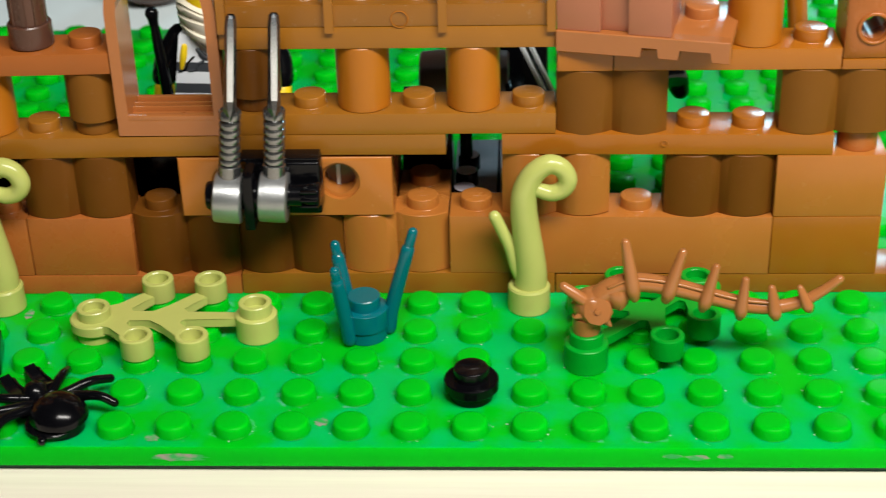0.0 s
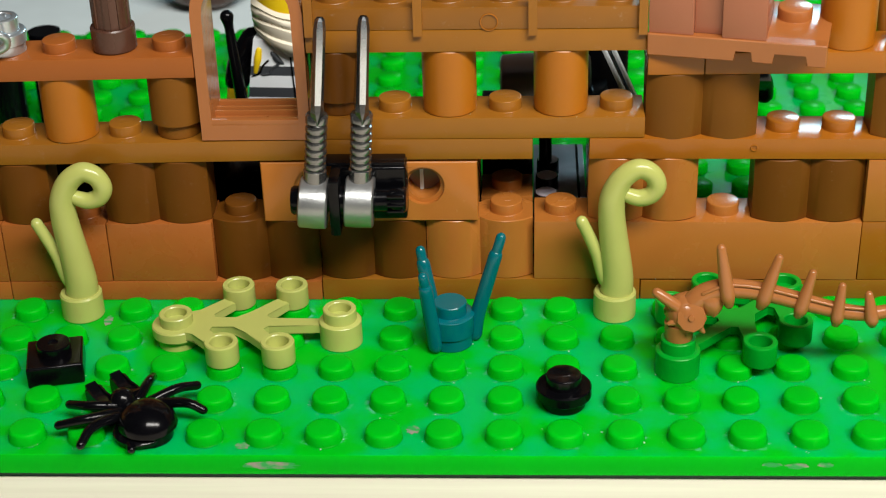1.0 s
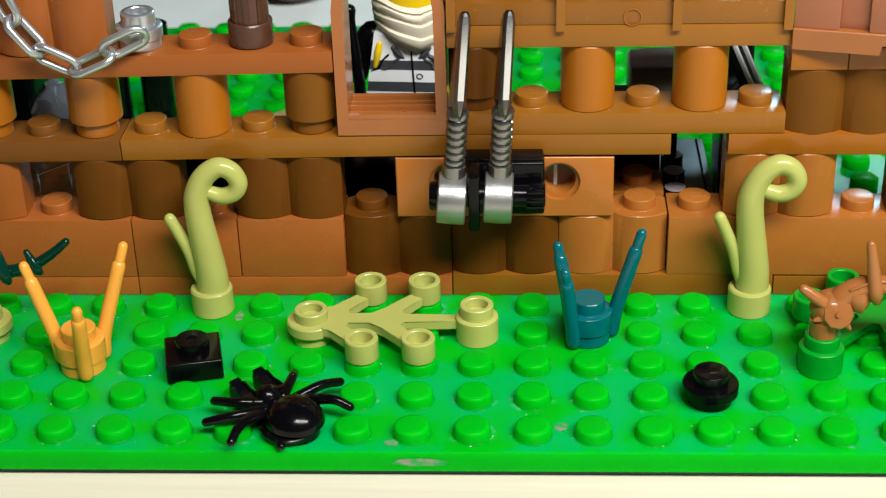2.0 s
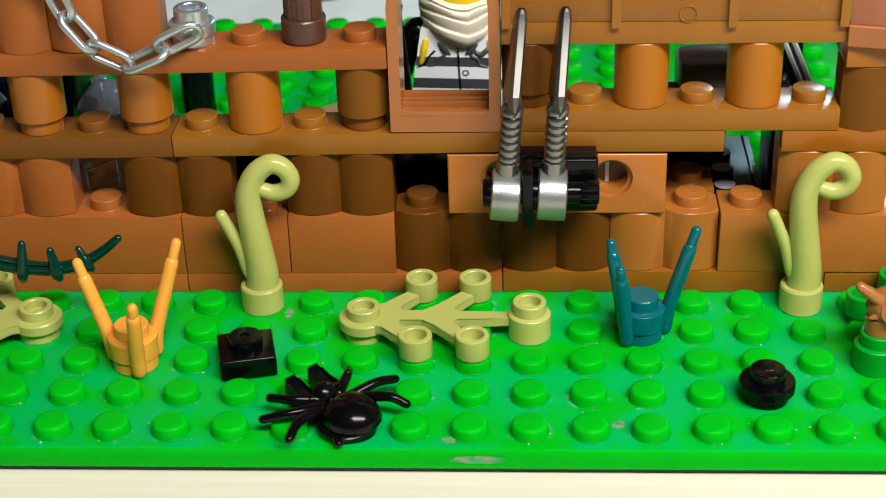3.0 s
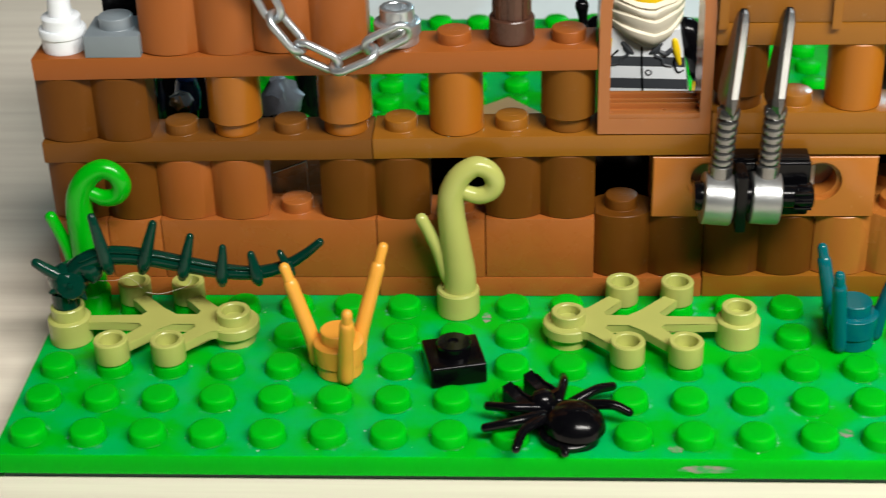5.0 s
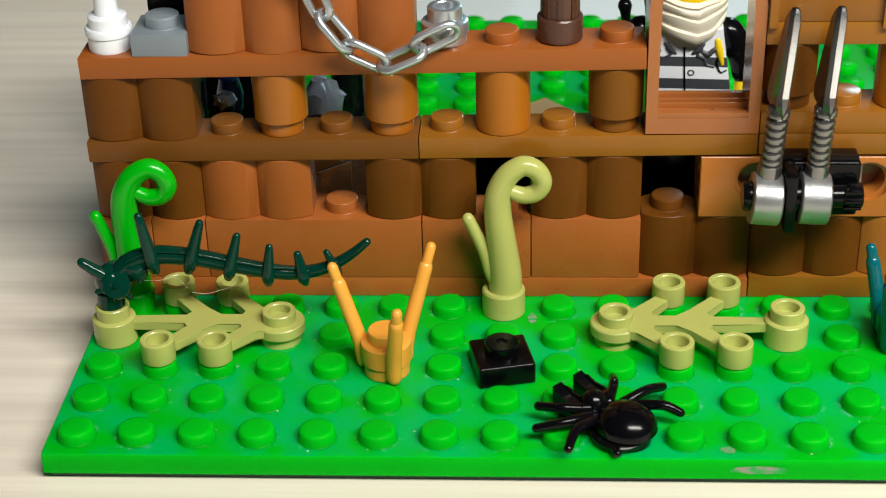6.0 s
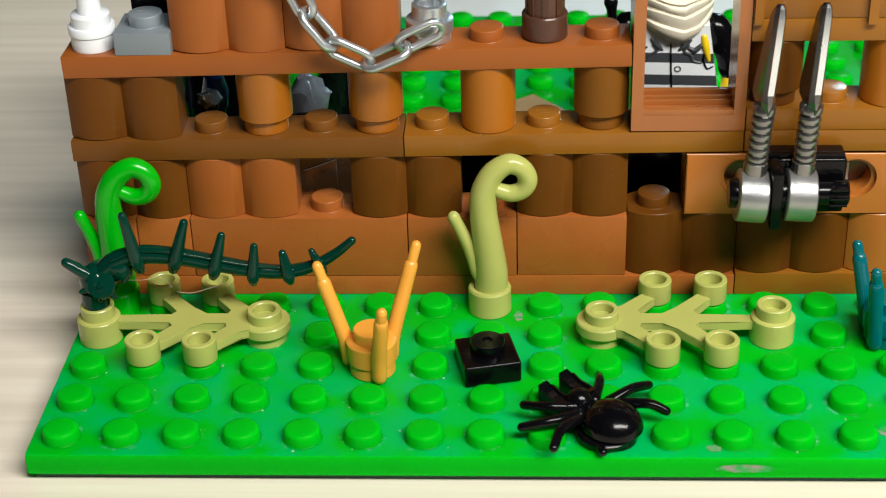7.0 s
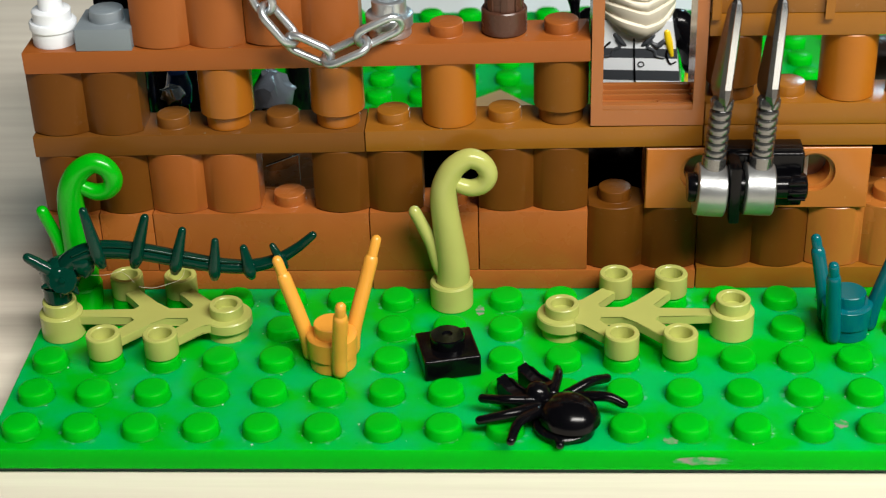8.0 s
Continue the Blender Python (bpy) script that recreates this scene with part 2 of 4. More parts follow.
def part(name, bm, material, parent, label="", at=(0, 0, 0), turn=0.0):
    return place(name, mesh(name, bm, material), parent, at, turn, label)


def thing(name, at, label, category, group="", kind="", turn=0.0):
    return tagged(place(name, None, None, at, turn), label, category, group, kind)


def quads(bm, a, b, closed=True):
    n = len(a)
    for i in range(n if closed else n - 1):
        j = (i + 1) % n
        try:
            bm.faces.new((a[i], a[j], b[j], b[i]))
        except ValueError:
            pass


def box(x0, x1, y0, y1, z0, z1, bevel=0.22, bm=None, steps=2):
    own = bmesh.new()
    v = [own.verts.new((x, y, z)) for z in (z0, z1) for y in (y0, y1) for x in (x0, x1)]
    for f in ((0, 2, 3, 1), (4, 5, 7, 6), (0, 1, 5, 4), (2, 6, 7, 3), (0, 4, 6, 2), (1, 3, 7, 5)):
        own.faces.new([v[i] for i in f])
    if bevel:
        bmesh.ops.bevel(own, geom=own.edges[:], offset=bevel, segments=steps, profile=0.6, affect="EDGES")
    return merge(own, bm)


def merge(own, bm):
    if bm is None:
        return own
    tmp = bpy.data.meshes.new("tmp")
    own.to_mesh(tmp)
    own.free()
    bm.from_mesh(tmp)
    bpy.data.meshes.remove(tmp)
    return bm


def lathe(profile, seg=28, at=(0, 0, 0), bm=None, m=None):
    """Turns a profile of (radius, height) round z."""
    own = bmesh.new()
    rings = []
    for r, z in profile:
        if r < 1e-6:
            rings.append([own.verts.new((0, 0, z))])
        else:
            rings.append([own.verts.new((r * math.cos(2 * math.pi * i / seg), r * math.sin(2 * math.pi * i / seg), z)) for i in range(seg)])
    for a, b in zip(rings, rings[1:]):
        if len(a) == 1 and len(b) == 1:
            continue
        if len(a) == 1 or len(b) == 1:
            tip, ring = (a[0], b) if len(a) == 1 else (b[0], a)
            for i in range(seg):
                own.faces.new((tip, ring[i], ring[(i + 1) % seg]))
        else:
            quads(own, a, b)
    own.transform(Matrix.Translation(at) @ (m or Matrix.Identity(4)))
    return merge(own, bm)


def smooth_path(points, steps=5):
    """Catmull-Rom through rows of numbers."""
    p = [np.array(q, float) for q in points]
    p = [2 * p[0] - p[1], *p, 2 * p[-1] - p[-2]]
    out = []
    for i in range(1, len(p) - 2):
        for s in range(steps):
            u = s / steps
            out.append(0.5 * (2 * p[i] + (p[i + 1] - p[i - 1]) * u + (2 * p[i - 1] - 5 * p[i] + 4 * p[i + 1] - p[i + 2]) * u * u
                              + (3 * p[i] - p[i - 1] - 3 * p[i + 1] + p[i + 2]) * u ** 3))
    out.append(p[-2])
    return out


def tube(points, seg=14, steps=5, bm=None, cap=True, loop=False, flat=1.0):
    """A round rod along rows of (x, y, z, radius), with domed ends."""
    own = bmesh.new()
    rows = smooth_path(points, steps) if steps > 1 else [np.array(q, float) for q in points]
    if cap and not loop:
        a, b = rows[0], rows[1]
        d = (a[:3] - b[:3]) / np.linalg.norm(a[:3] - b[:3])
        start = [np.r_[a[:3] + d * a[3] * math.sin(k), a[3] * math.cos(k)] for k in (1.5, 1.05, 0.55)]
        a, b = rows[-1], rows[-2]
        d = (a[:3] - b[:3]) / np.linalg.norm(a[:3] - b[:3])
        end = [np.r_[a[:3] + d * a[3] * math.sin(k), a[3] * math.cos(k)] for k in (0.55, 1.05, 1.5)]
        rows = start + rows + end
    up = None
    rings = []
    n = len(rows)
    for i, r in enumerate(rows):
        t = Vector(rows[(i + 1) % n if loop else min(i + 1, n - 1)][:3]) - Vector(rows[i - 1 if loop else max(i - 1, 0)][:3])
        t.normalize()
        if up is None:
            up = t.orthogonal().normalized()
        up = (up - t * up.dot(t)).normalized()
        side = t.cross(up)
        rings.append([own.verts.new(Vector(r[:3]) + float(r[3]) * (math.cos(2 * math.pi * k / seg) * up + flat * math.sin(2 * math.pi * k / seg) * side)) for k in range(seg)])
    for a, b in zip(rings, rings[1:]):
        quads(own, a, b)
    if loop:
        quads(own, rings[-1], rings[0])
    else:
        own.faces.new(rings[0])
        own.faces.new(rings[-1])
    return merge(own, bm)


def slab_poly(points, z0, z1, bevel=0.2):
    own = bmesh.new()
    a = [own.verts.new((x, y, z0)) for x, y in points]
    b = [own.verts.new((x, y, z1)) for x, y in points]
    own.faces.new(a)
    own.faces.new(b)
    quads(own, a, b)
    bmesh.ops.bevel(own, geom=[e for e in own.edges if abs(e.verts[0].co.z - e.verts[1].co.z) < 0.01], offset=bevel, segments=2, affect="EDGES")
    return own


# ---- stud, brick and plate shapes ----
P, H = 8.0, 3.25
STUD = [(2.7, -0.1), (2.6, 0.02), (2.5, 0.12), (2.43, 0.3), (2.4, 1.18), (2.34, 1.4), (2.2, 1.57), (1.98, 1.67), (1.7, 1.7), (0, 1.7)]
CRISP = [(2.55, -0.1), (2.44, 0.0), (2.4, 0.1), (2.4, 1.5), (2.37, 1.6), (2.29, 1.67), (2.18, 1.7), (0, 1.7)]
HOLLOW = [(2.4, -0.3), (2.4, 1.55), (2.3, 1.7), (1.75, 1.7), (1.62, 1.58), (1.6, 0.1), (0, 0.1)]
MESHES = {}


def shared(key, make, mats):
    if key not in MESHES:
        MESHES[key] = mesh(key[0], make(), mats)
    return MESHES[key]


def stud_mesh(mat, hollow=False):
    def make():
        own = lathe(HOLLOW if hollow else STUD if mat is GREEN else CRISP, 26)
        if not hollow and mat is not GREEN:
            loop = [(1.25 * math.cos(2 * math.pi * k / 16), 0.62 * math.sin(2 * math.pi * k / 16), 1.66, 0.06) for k in range(16)]
            tube(loop, 6, 1, own, cap=False, loop=True)
            for k in (-0.6, 0.0, 0.6):
                tube([(k - 0.12, -0.32, 1.66, 0.05), (k + 0.12, 0.32, 1.66, 0.05)], 5, 1, own)
        return own
    return shared(("stud", mat.name, hollow), make, mat)


def add_studs(ob, mat, spots, z, hollow=False):
    for x, y in spots:
        place("stud", stud_mesh(mat, hollow), ob, (x, y, z))


def level(x, z):
    """Height of plate level z at stud x: the courses sit a little loose and bow up towards the middle."""
    if z < 1:
        lift = 0.0
    elif z < 4:
        lift = float(np.interp(x, (11.9, 12.1, 16, 22), (0, 0.4, 0.36, 0)))
    elif z < 7:
        lift = float(np.interp(x, (0, 6, 10, 11, 16, 22), (0, 0.1, 0.2, 0.5, 0.36, 0)))
    else:
        lift = float(np.interp(x, (0, 6, 12, 18, 18.3, 22), (-0.3, 0, 0.5, 0.42, 0.08, 0)))
    return z * H + 0.085 * max(0.0, z - 4) * min(1.0, max(0.0, x) / 8) + lift


def brick(parent, x0, x1, z0, z1, mat, studs=(), y0=5, y1=6, name="brick", label="", jitter=0.05):
    """A brick or plate over studs x0..x1, plates z0..z1; its free studs are parts of it."""
    low, high = level((x0 + x1) / 2, z0), level((x0 + x1) / 2, z1)
    left, right = level(x0, z0), level(x1, z0)
    w, d, h = (x1 - x0) * P, (y1 - y0) * P, round(high - low, 2)
    lean = math.degrees(math.atan2(right - left, w)) if w > 20 else 0.0
    me = shared((name, mat.name, w, d, h), lambda: box(0.06, w - 0.06, 0.04, d - 0.04, 0.02, h - 0.02, 0.2, None, 2), mat)
    ob = place(name, me, parent)
    ob.matrix_basis = pose(x0 * P * MM, (y0 * P + random.uniform(-jitter, jitter)) * MM, (left if lean else low) * MM, 0, -lean, random.uniform(-0.12, 0.12))
    tagged(ob, label)
    add_studs(ob, mat, [((s - x0 + 0.5) * P, P / 2) for s in studs], h)
    return ob


def log_shape(n, h, sag=1.5):
    own = bmesh.new()
    ring = []
    radius = (16 + sag * sag) / (2 * sag)
    for side in (0, 1):
        for s in range(n) if side == 0 else reversed(range(n)):
            for k in range(17):
                u = -1 + 2 * k / 16
                if k == 16 and s != (n - 1 if side == 0 else 0):
                    continue
                dx = 3.94 * u
                bulge = math.sqrt(radius ** 2 - (4 * u) ** 2) - (radius - sag)
                x = s * P + 4 + (dx if side == 0 else -dx)
                ring.append((x, 1.5 - bulge if side == 0 else 6.5 + bulge))
    levels = [(0.0, 0.12), (0.12, 0.0), (h - 0.17, 0.0), (h - 0.05, 0.12)]
    cx, cy = n * P / 2, 4
    rows = []
    for z, inset in levels:
        rows.append([own.verts.new((x + (inset if x < cx else -inset), y + (inset if y < cy else -inset), z + 0.02)) for x, y in ring])
    for a, b in zip(rows, rows[1:]):
        quads(own, a, b)
    own.faces.new(rows[0])
    own.faces.new(rows[-1])
    return own


def log_brick(parent, x0, z0, mat, n=2, studs=(), label="", y0=5):
    """A palisade brick: rounded like upright logs on its front and back."""
    low = level(x0 + n / 2, z0)
    h = round(level(x0 + n / 2, z0 + 3) - low, 3)
    me = shared(("log_brick", mat.name, n, h), lambda: log_shape(n, h), mat)
    ob = place("log_brick", me, parent, (x0 * P, y0 * P + random.uniform(-0.05, 0.05), low), random.uniform(-0.3, 0.3), label)
    add_studs(ob, mat, [((s - x0 + 0.5) * P, P / 2) for s in studs], h)
    return ob


def round_brick(parent, x, z0, mat, ring=False, studs=False, label="", y=5.5, r=3.9):
    low = level(x + 0.5, z0)
    h = round(level(x + 0.5, z0 + 3) - low, 3)
    if ring:
        prof = [(0, 0.02), (3.15, 0.02), (3.2, 0.1), (3.2, 2.05), (r - 0.12, 2.1), (r, 2.25), (r, h - 0.2), (r - 0.12, h - 0.04), (0, h - 0.04)]
    else:
        prof = [(0, 0.02), (r - 0.12, 0.02), (r, 0.15), (r, h - 0.2), (r - 0.12, h - 0.04), (0, h - 0.04)]
    me = shared(("round_brick", mat.name, ring, r, h), lambda: lathe(prof, 40), mat)
    ob = place("round_brick", me, parent, ((x + 0.5) * P, y * P, low), random.uniform(0, 90), label)
    if studs:
        add_studs(ob, mat, [(0, 0)], h)
    return ob


def plate_with_holes(w, d, h, holes, r=3.05, r2=2.42, depth=0.9):
    """A beam brick with round counterbored holes from front to back."""
    own = bmesh.new()
    seg = 28

    def circle(cx, cz, rad, y):
        return [own.verts.new((cx + rad * math.cos(2 * math.pi * i / seg), y, cz + rad * math.sin(2 * math.pi * i / seg))) for i in range(seg)]

    def rect(y, g):
        return [own.verts.new(q) for q in ((g, y, g), (w - g, y, g), (w - g, y, h - g), (g, y, h - g))]

    faces = {}
    for y, key in ((0.04, "front"), (d - 0.04, "back")):
        rim = rect(y, 0.22)
        rings = [circle(cx, cz, r, y) for cx, cz in holes]
        edges = []
        for loop in [rim, *rings]:
            edges += [own.edges.new((loop[i], loop[(i + 1) % len(loop)])) for i in range(len(loop))]
        bmesh.ops.triangle_fill(own, use_beauty=True, use_dissolve=False, edges=edges)
        faces[key] = (rim, rings)
    inner = {"front": rect(0.2, 0.06), "back": rect(d - 0.2, 0.06)}
    for key in faces:
        quads(own, faces[key][0], inner[key])
    quads(own, inner["front"], inner["back"])
    for k, (cx, cz) in enumerate(holes):
        a, d0 = faces["front"][1][k], circle(cx, cz, r, depth)
        e, g = circle(cx, cz, r2, depth), circle(cx, cz, r2, d - depth)
        f, z = circle(cx, cz, r, d - depth), faces["back"][1][k]
        for p, q in ((a, d0), (d0, e), (e, g), (g, f), (f, z)):
            quads(own, p, q)
    return own


# ---- table, distance ----
bm = bmesh.new()
box(-900, 1100, -700, 1040, -33.2, -H - 1.05, 1.0, bm)
tagged(part("table_top", bm, TABLE, None), "pale wooden table top with fine straight grain", "table", kind="structure")


def room_wall(name, x0, x1, y0, y1, z0, z1, hole=None):
    """A thick plain wall; hole is an opening (x0, x1, z0, z1) right through it."""
    own = bmesh.new()
    if hole:
        a, b, c, d = hole
        for q in ((x0, a, z0, z1), (b, x1, z0, z1), (a, b, z0, c), (a, b, d, z1)):
            box(q[0], q[1], y0, y1, q[2], q[3], 0, own)
    else:
        box(x0, x1, y0, y1, z0, z1, 0, own)
    return tagged(part(name, own, ROOM, None), "plain grey plastered room wall", "wall", kind="structure")


room_wall("wall_north", -900, 1100, 1040, 1140, -33, 1300, (370, 550, 425, 575))
room_wall("wall_south", -900, 1100, -800, -700, -33, 1300)
room_wall("wall_west", -1000, -900, -800, 1140, -33, 1300)
room_wall("wall_east", 1100, 1200, -800, 1140, -33, 1300)
tagged(part("ceiling", box(-1000, 1200, -800, 1140, 1300, 1380, 0), ROOM, None), "plain grey ceiling over the table", "ceiling", kind="structure")

# ---- green baseplate ----
BASE_W, BASE_D = 32, 19


def plate_body(x0, x1, y0, y1):
    own = box(x0, x1, y0, y1, -H, 0, 0.45)
    own.normal_update()
    for f in own.faces:
        f.material_index = 1 if f.normal.z > 0.9 else 0
    return own


def small_studs(cells):
    own = bmesh.new()
    for i, j in cells:
        lathe([(2.4, -0.2), (2.4, 1.45), (2.15, 1.7), (0, 1.7)], 14, ((i + 0.5) * P, (j + 0.5) * P, 0), own)
    return own


base = thing("baseplate", (0, 0, 0), "bright green studded toy baseplate, scuffed at its front edge", "baseplate", kind="structure")
part("plate_body", plate_body(0, BASE_W * P, 0, BASE_D * P), [GREEN, GROUND], base)
# Dark green inset under the plate; the contact shadow is put into its colour.
part("underside", box(0.9, BASE_W * P - 0.9, 0.9, BASE_D * P - 0.9, -H - 1.05, -H + 0.1, 0.05), BRAMBLE, base)
for i in range(BASE_W):
    for j in (0, 1, 2, 3, 4, 6, 7, 8):
        place("stud", stud_mesh(GREEN), base, ((i + 0.5) * P, (j + 0.5) * P, 0))
tagged(part("rear_studs", small_studs([(i, j) for i in range(BASE_W) for j in range(9, BASE_D)]), GREEN, base), kind="stuff")
annex = thing("rear_baseplate", (0, 0, 0), "second green studded baseplate set behind the first", "baseplate", kind="structure")
# Same dark inset, standing in for the shade under the rear plate.
part("underside", box(17 * P + 1, 33 * P - 1, BASE_D * P + 1, 34 * P - 1, -H - 1.05, -H + 0.1, 0.05), BRAMBLE, annex)
part("plate_body", plate_body(17 * P, 33 * P, BASE_D * P + 0.2, 34 * P), [GREEN, GROUND], annex)
tagged(part("annex_studs", small_studs([(i, j) for i in range(17, 33) for j in range(BASE_D, 34)]), GREEN, annex), kind="stuff")


def scuff(x, y, w, d, seed, front=False):
    """A thin ragged worn patch on the plate's top or front face."""
    rnd = random.Random(seed)
    own = bmesh.new()
    n = 40
    ring = []
    shift = rnd.uniform(0, 50)
    for k in range(n):
        a = 2 * math.pi * k / n
        r = 0.78 + 0.32 * noise.noise(Vector((2.2 * math.cos(a) + shift, 2.2 * math.sin(a), seed))) + rnd.uniform(-0.05, 0.05)
        ring.append((x + w / 2 * r * math.cos(a), d / 2 * r * math.sin(a)))
    if front:
        top = [own.verts.new((px, -0.03, y + pz)) for px, pz in ring]
        low = [own.verts.new((px, 0.2, y + pz)) for px, pz in ring]
    else:
        top = [own.verts.new((px, y + pz, 0.03)) for px, pz in ring]
        low = [own.verts.new((px, y + pz, -0.2)) for px, pz in ring]
    own.faces.new(top)
    own.faces.new(low)
    quads(own, top, low)
    part("scuff_mark", own, SCUFF, base, "pale worn patch")


for k, row in enumerate([(93.2, -1.7, 9.4, 1.5, True), (89.3, 2.0, 2.4, 1.8, False), (111.8, 5.8, 2.2, 2.2, False), (64.2, 34.0, 1.6, 3.4, False),
                         (22.4, 20.6, 0.9, 1.5, False), (158.6, -1.3, 3.2, 0.9, True), (162.0, -1.5, 3.6, 1.1, True), (165.6, -1.3, 2.4, 0.9, True)]):
    scuff(row[0], row[1], row[2], row[3], 40 + k, row[4])

# ---- the brown wall of bricks ----
wall = thing("toy_brick_wall", (0, 0, 0), "low toy wall built of brown bricks, plates and log-shaped blocks", "toy wall")
for a, b in ((0, 6), (6, 12), (12, 18), (18, 26)):
    brick(wall, a, b, 0, 1, RED if b < 13 else MID, name="plate")
brick(wall, 0, 1, 1, 4, RED)
brick(wall, 1, 2, 1, 4, RED)
brick(wall, 2, 6, 1, 4, RED, studs=[4])
brick(wall, 6, 8, 1, 4, RED, studs=[7])
brick(wall, 8, 10, 1, 4, RED)
log_brick(wall, 10, 1, DARK, studs=[10])
log_brick(wall, 12, 1, DARK)
log_brick(wall, 14, 1, RED_LIT, studs=[15])
brick(wall, 16, 22, 1, 4, RED_LIT, studs=[16, 19])
brick(wall, 22, 24, 1, 4, GOLD)
brick(wall, 15, 16, 1, 4, RED_LIT, y0=6, y1=7, studs=[15])
# Black filler bricks, added so the gaps in the wall read as deep shade.
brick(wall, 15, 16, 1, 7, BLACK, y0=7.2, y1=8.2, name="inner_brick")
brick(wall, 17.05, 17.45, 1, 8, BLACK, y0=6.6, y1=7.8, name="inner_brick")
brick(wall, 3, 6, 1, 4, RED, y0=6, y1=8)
# More fillers to darken the gaps; the terracotta one closes the beam's holes.
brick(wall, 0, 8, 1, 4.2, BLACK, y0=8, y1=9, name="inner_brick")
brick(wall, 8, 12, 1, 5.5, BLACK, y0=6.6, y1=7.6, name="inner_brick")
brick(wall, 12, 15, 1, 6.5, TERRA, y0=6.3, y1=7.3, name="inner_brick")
# second course
log_brick(wall, 0, 4, DARK)
log_brick(wall, 2, 4, TERRA)
log_brick(wall, 5, 4, DARK)
log_brick(wall, 8, 4, DARK)
log_brick(wall, 17, 4, RED_LIT)
log_brick(wall, 20, 4, DARK)
brick(wall, 22, 24, 4, 7, RED_LIT)
beam = plate_with_holes(4 * P - 0.12, P, 3 * H, [(x * P - 0.06, 5.8) for x in (1, 2, 3)])
part("holed_brick", beam, RED_LIT, wall, "reddish brown brick with round through holes, colour lifted as if lit", (11 * P + 0.06, 5 * P, level(13, 4)))
for k in (1, 3):
    part("hole_plug", lathe([(0, 0), (2.36, 0), (2.36, 0.6), (0, 0.6)], 24, ((11 + k) * P, 5 * P + 4.6, level(13, 4) + 5.8), None, Matrix.Rotation(radians(90), 4, "X")), SMOKE, wall, "dull brown plug deep in the hole")
# Pale bars that paint an L-shaped glint onto the plug.
for q in ((111.2, 111.75, 16.9, 21.0), (111.2, 112.9, 20.5, 21.0)):
    part("plug_edge", box(q[0], q[1], 5 * P + 3.7, 5 * P + 4.0, q[2], q[3], 0.05), PALE, wall, "pale bar painting a glint inside the hole")
# long plates
brick(wall, 0, 6, 7, 8, BROWN, studs=[2, 4], name="plate")
brick(wall, 6, 12, 7, 8, MID, studs=[6, 8], name="plate")
brick(wall, 12, 16, 7, 8, MID, name="plate")
brick(wall, 17, 23, 7, 8, GOLD, studs=[20, 21], name="plate")
bm = lathe([(0, 0), (2.9, 0), (2.9, H), (0, H)], 28)
part("round_plate", bm, RED, wall, "", (23.5 * P, 5.5 * P, level(23, 7)))
# pillars, left part
log_brick(wall, 0, 8, DARK)
for x, m, ring in ((3, GOLD, True), (5, GOLD, True), (7, ORANGE, False), (9, BRONZE, True)):
    round_brick(wall, x, 8, m, ring)
brick(wall, 0.05, 10, 11, 12, TERRA, studs=[7, 9], name="plate")
# pillars, middle part
brick(wall, 12, 18, 8, 9, MID, studs=[13, 15, 17], name="plate")
for x, m, ring in ((12, DARK, True), (14, ORANGE, False), (16, ORANGE, False)):
    round_brick(wall, x, 9, m, ring)
brick(wall, 12, 18, 12, 13, MID, name="plate")
slab = brick(wall, 12, 18, 13, 14, DUSTY, studs=range(12, 18), name="ribbed_plate", label="golden brown plate with upright ribs, dusty on top")
part("dust_film", box(0.8, 47.2, 0.9, 7.2, H - 0.02, H + 0.05, 0.02), FILM, slab, "grey dust lying between the studs")
rib_me = mesh("rib", slab_poly([(-0.62, -0.75), (0.62, -0.75), (0.62, 0.4), (-0.62, 0.4)], -0.9, 5.8, 0.25), MID)
for x in (12.1, 14, 16, 17.9):
    place("rib", rib_me, slab, ((x - 12) * P, 0, 0))


def mould_mark(x, z, r):
    loop = [(x + r * math.cos(2 * math.pi * k / 20), 5 * P, z + r * math.sin(2 * math.pi * k / 20), 0.1) for k in range(20)]
    part("mould_mark", tube(loop, 6, 1, loop=True, cap=False), GOLD, wall)


mould_mark(159.6, 25.1, 0.45)
mould_mark(121.9, 44.6, 1.2)
# pillars, right part
log_brick(wall, 18, 8, BRONZE)
log_brick(wall, 22, 8, BRONZE)
brick(wall, 18, 19, 11, 12, GOLD, name="plate")
brick(wall, 19, 23, 11, 12, GOLD, studs=[22], name="plate")
brick(wall, 23, 24, 11, 11.5, GOLD, name="plate")
round_brick(wall, 21, 12, ORANGE)
cube = plate_with_holes(P - 0.12, P, 3 * H, [(P / 2 - 0.06, 4.5)], 2.1, 1.7, 0.5)
ring = [(P / 2 - 0.06 + 2.15 * math.cos(a), 0.0, 4.5 + 2.15 * math.sin(a), 0.32) for a in [2 * math.pi * k / 24 for k in range(24)]]
tube(ring, 8, 1, cube, cap=False, loop=True)
ob = part("holed_brick", cube, RED, wall, "small brown brick with one round hole", (23 * P + 0.06, 5 * P, level(23, 11.5)))
add_studs(ob, RED, [(P / 2, P / 2)], 3 * H)

# terracotta log bricks standing on the long upper plate
for x in (2, 4):
    # Courses above the second stand out of view, added to shade the rear ground.
    for k in range(4):
        column = log_brick(wall, x, 12 + 3 * k, TERRA)
        column.location.z = (level(x + 1, 12) + 3 * k * 3.4) * MM


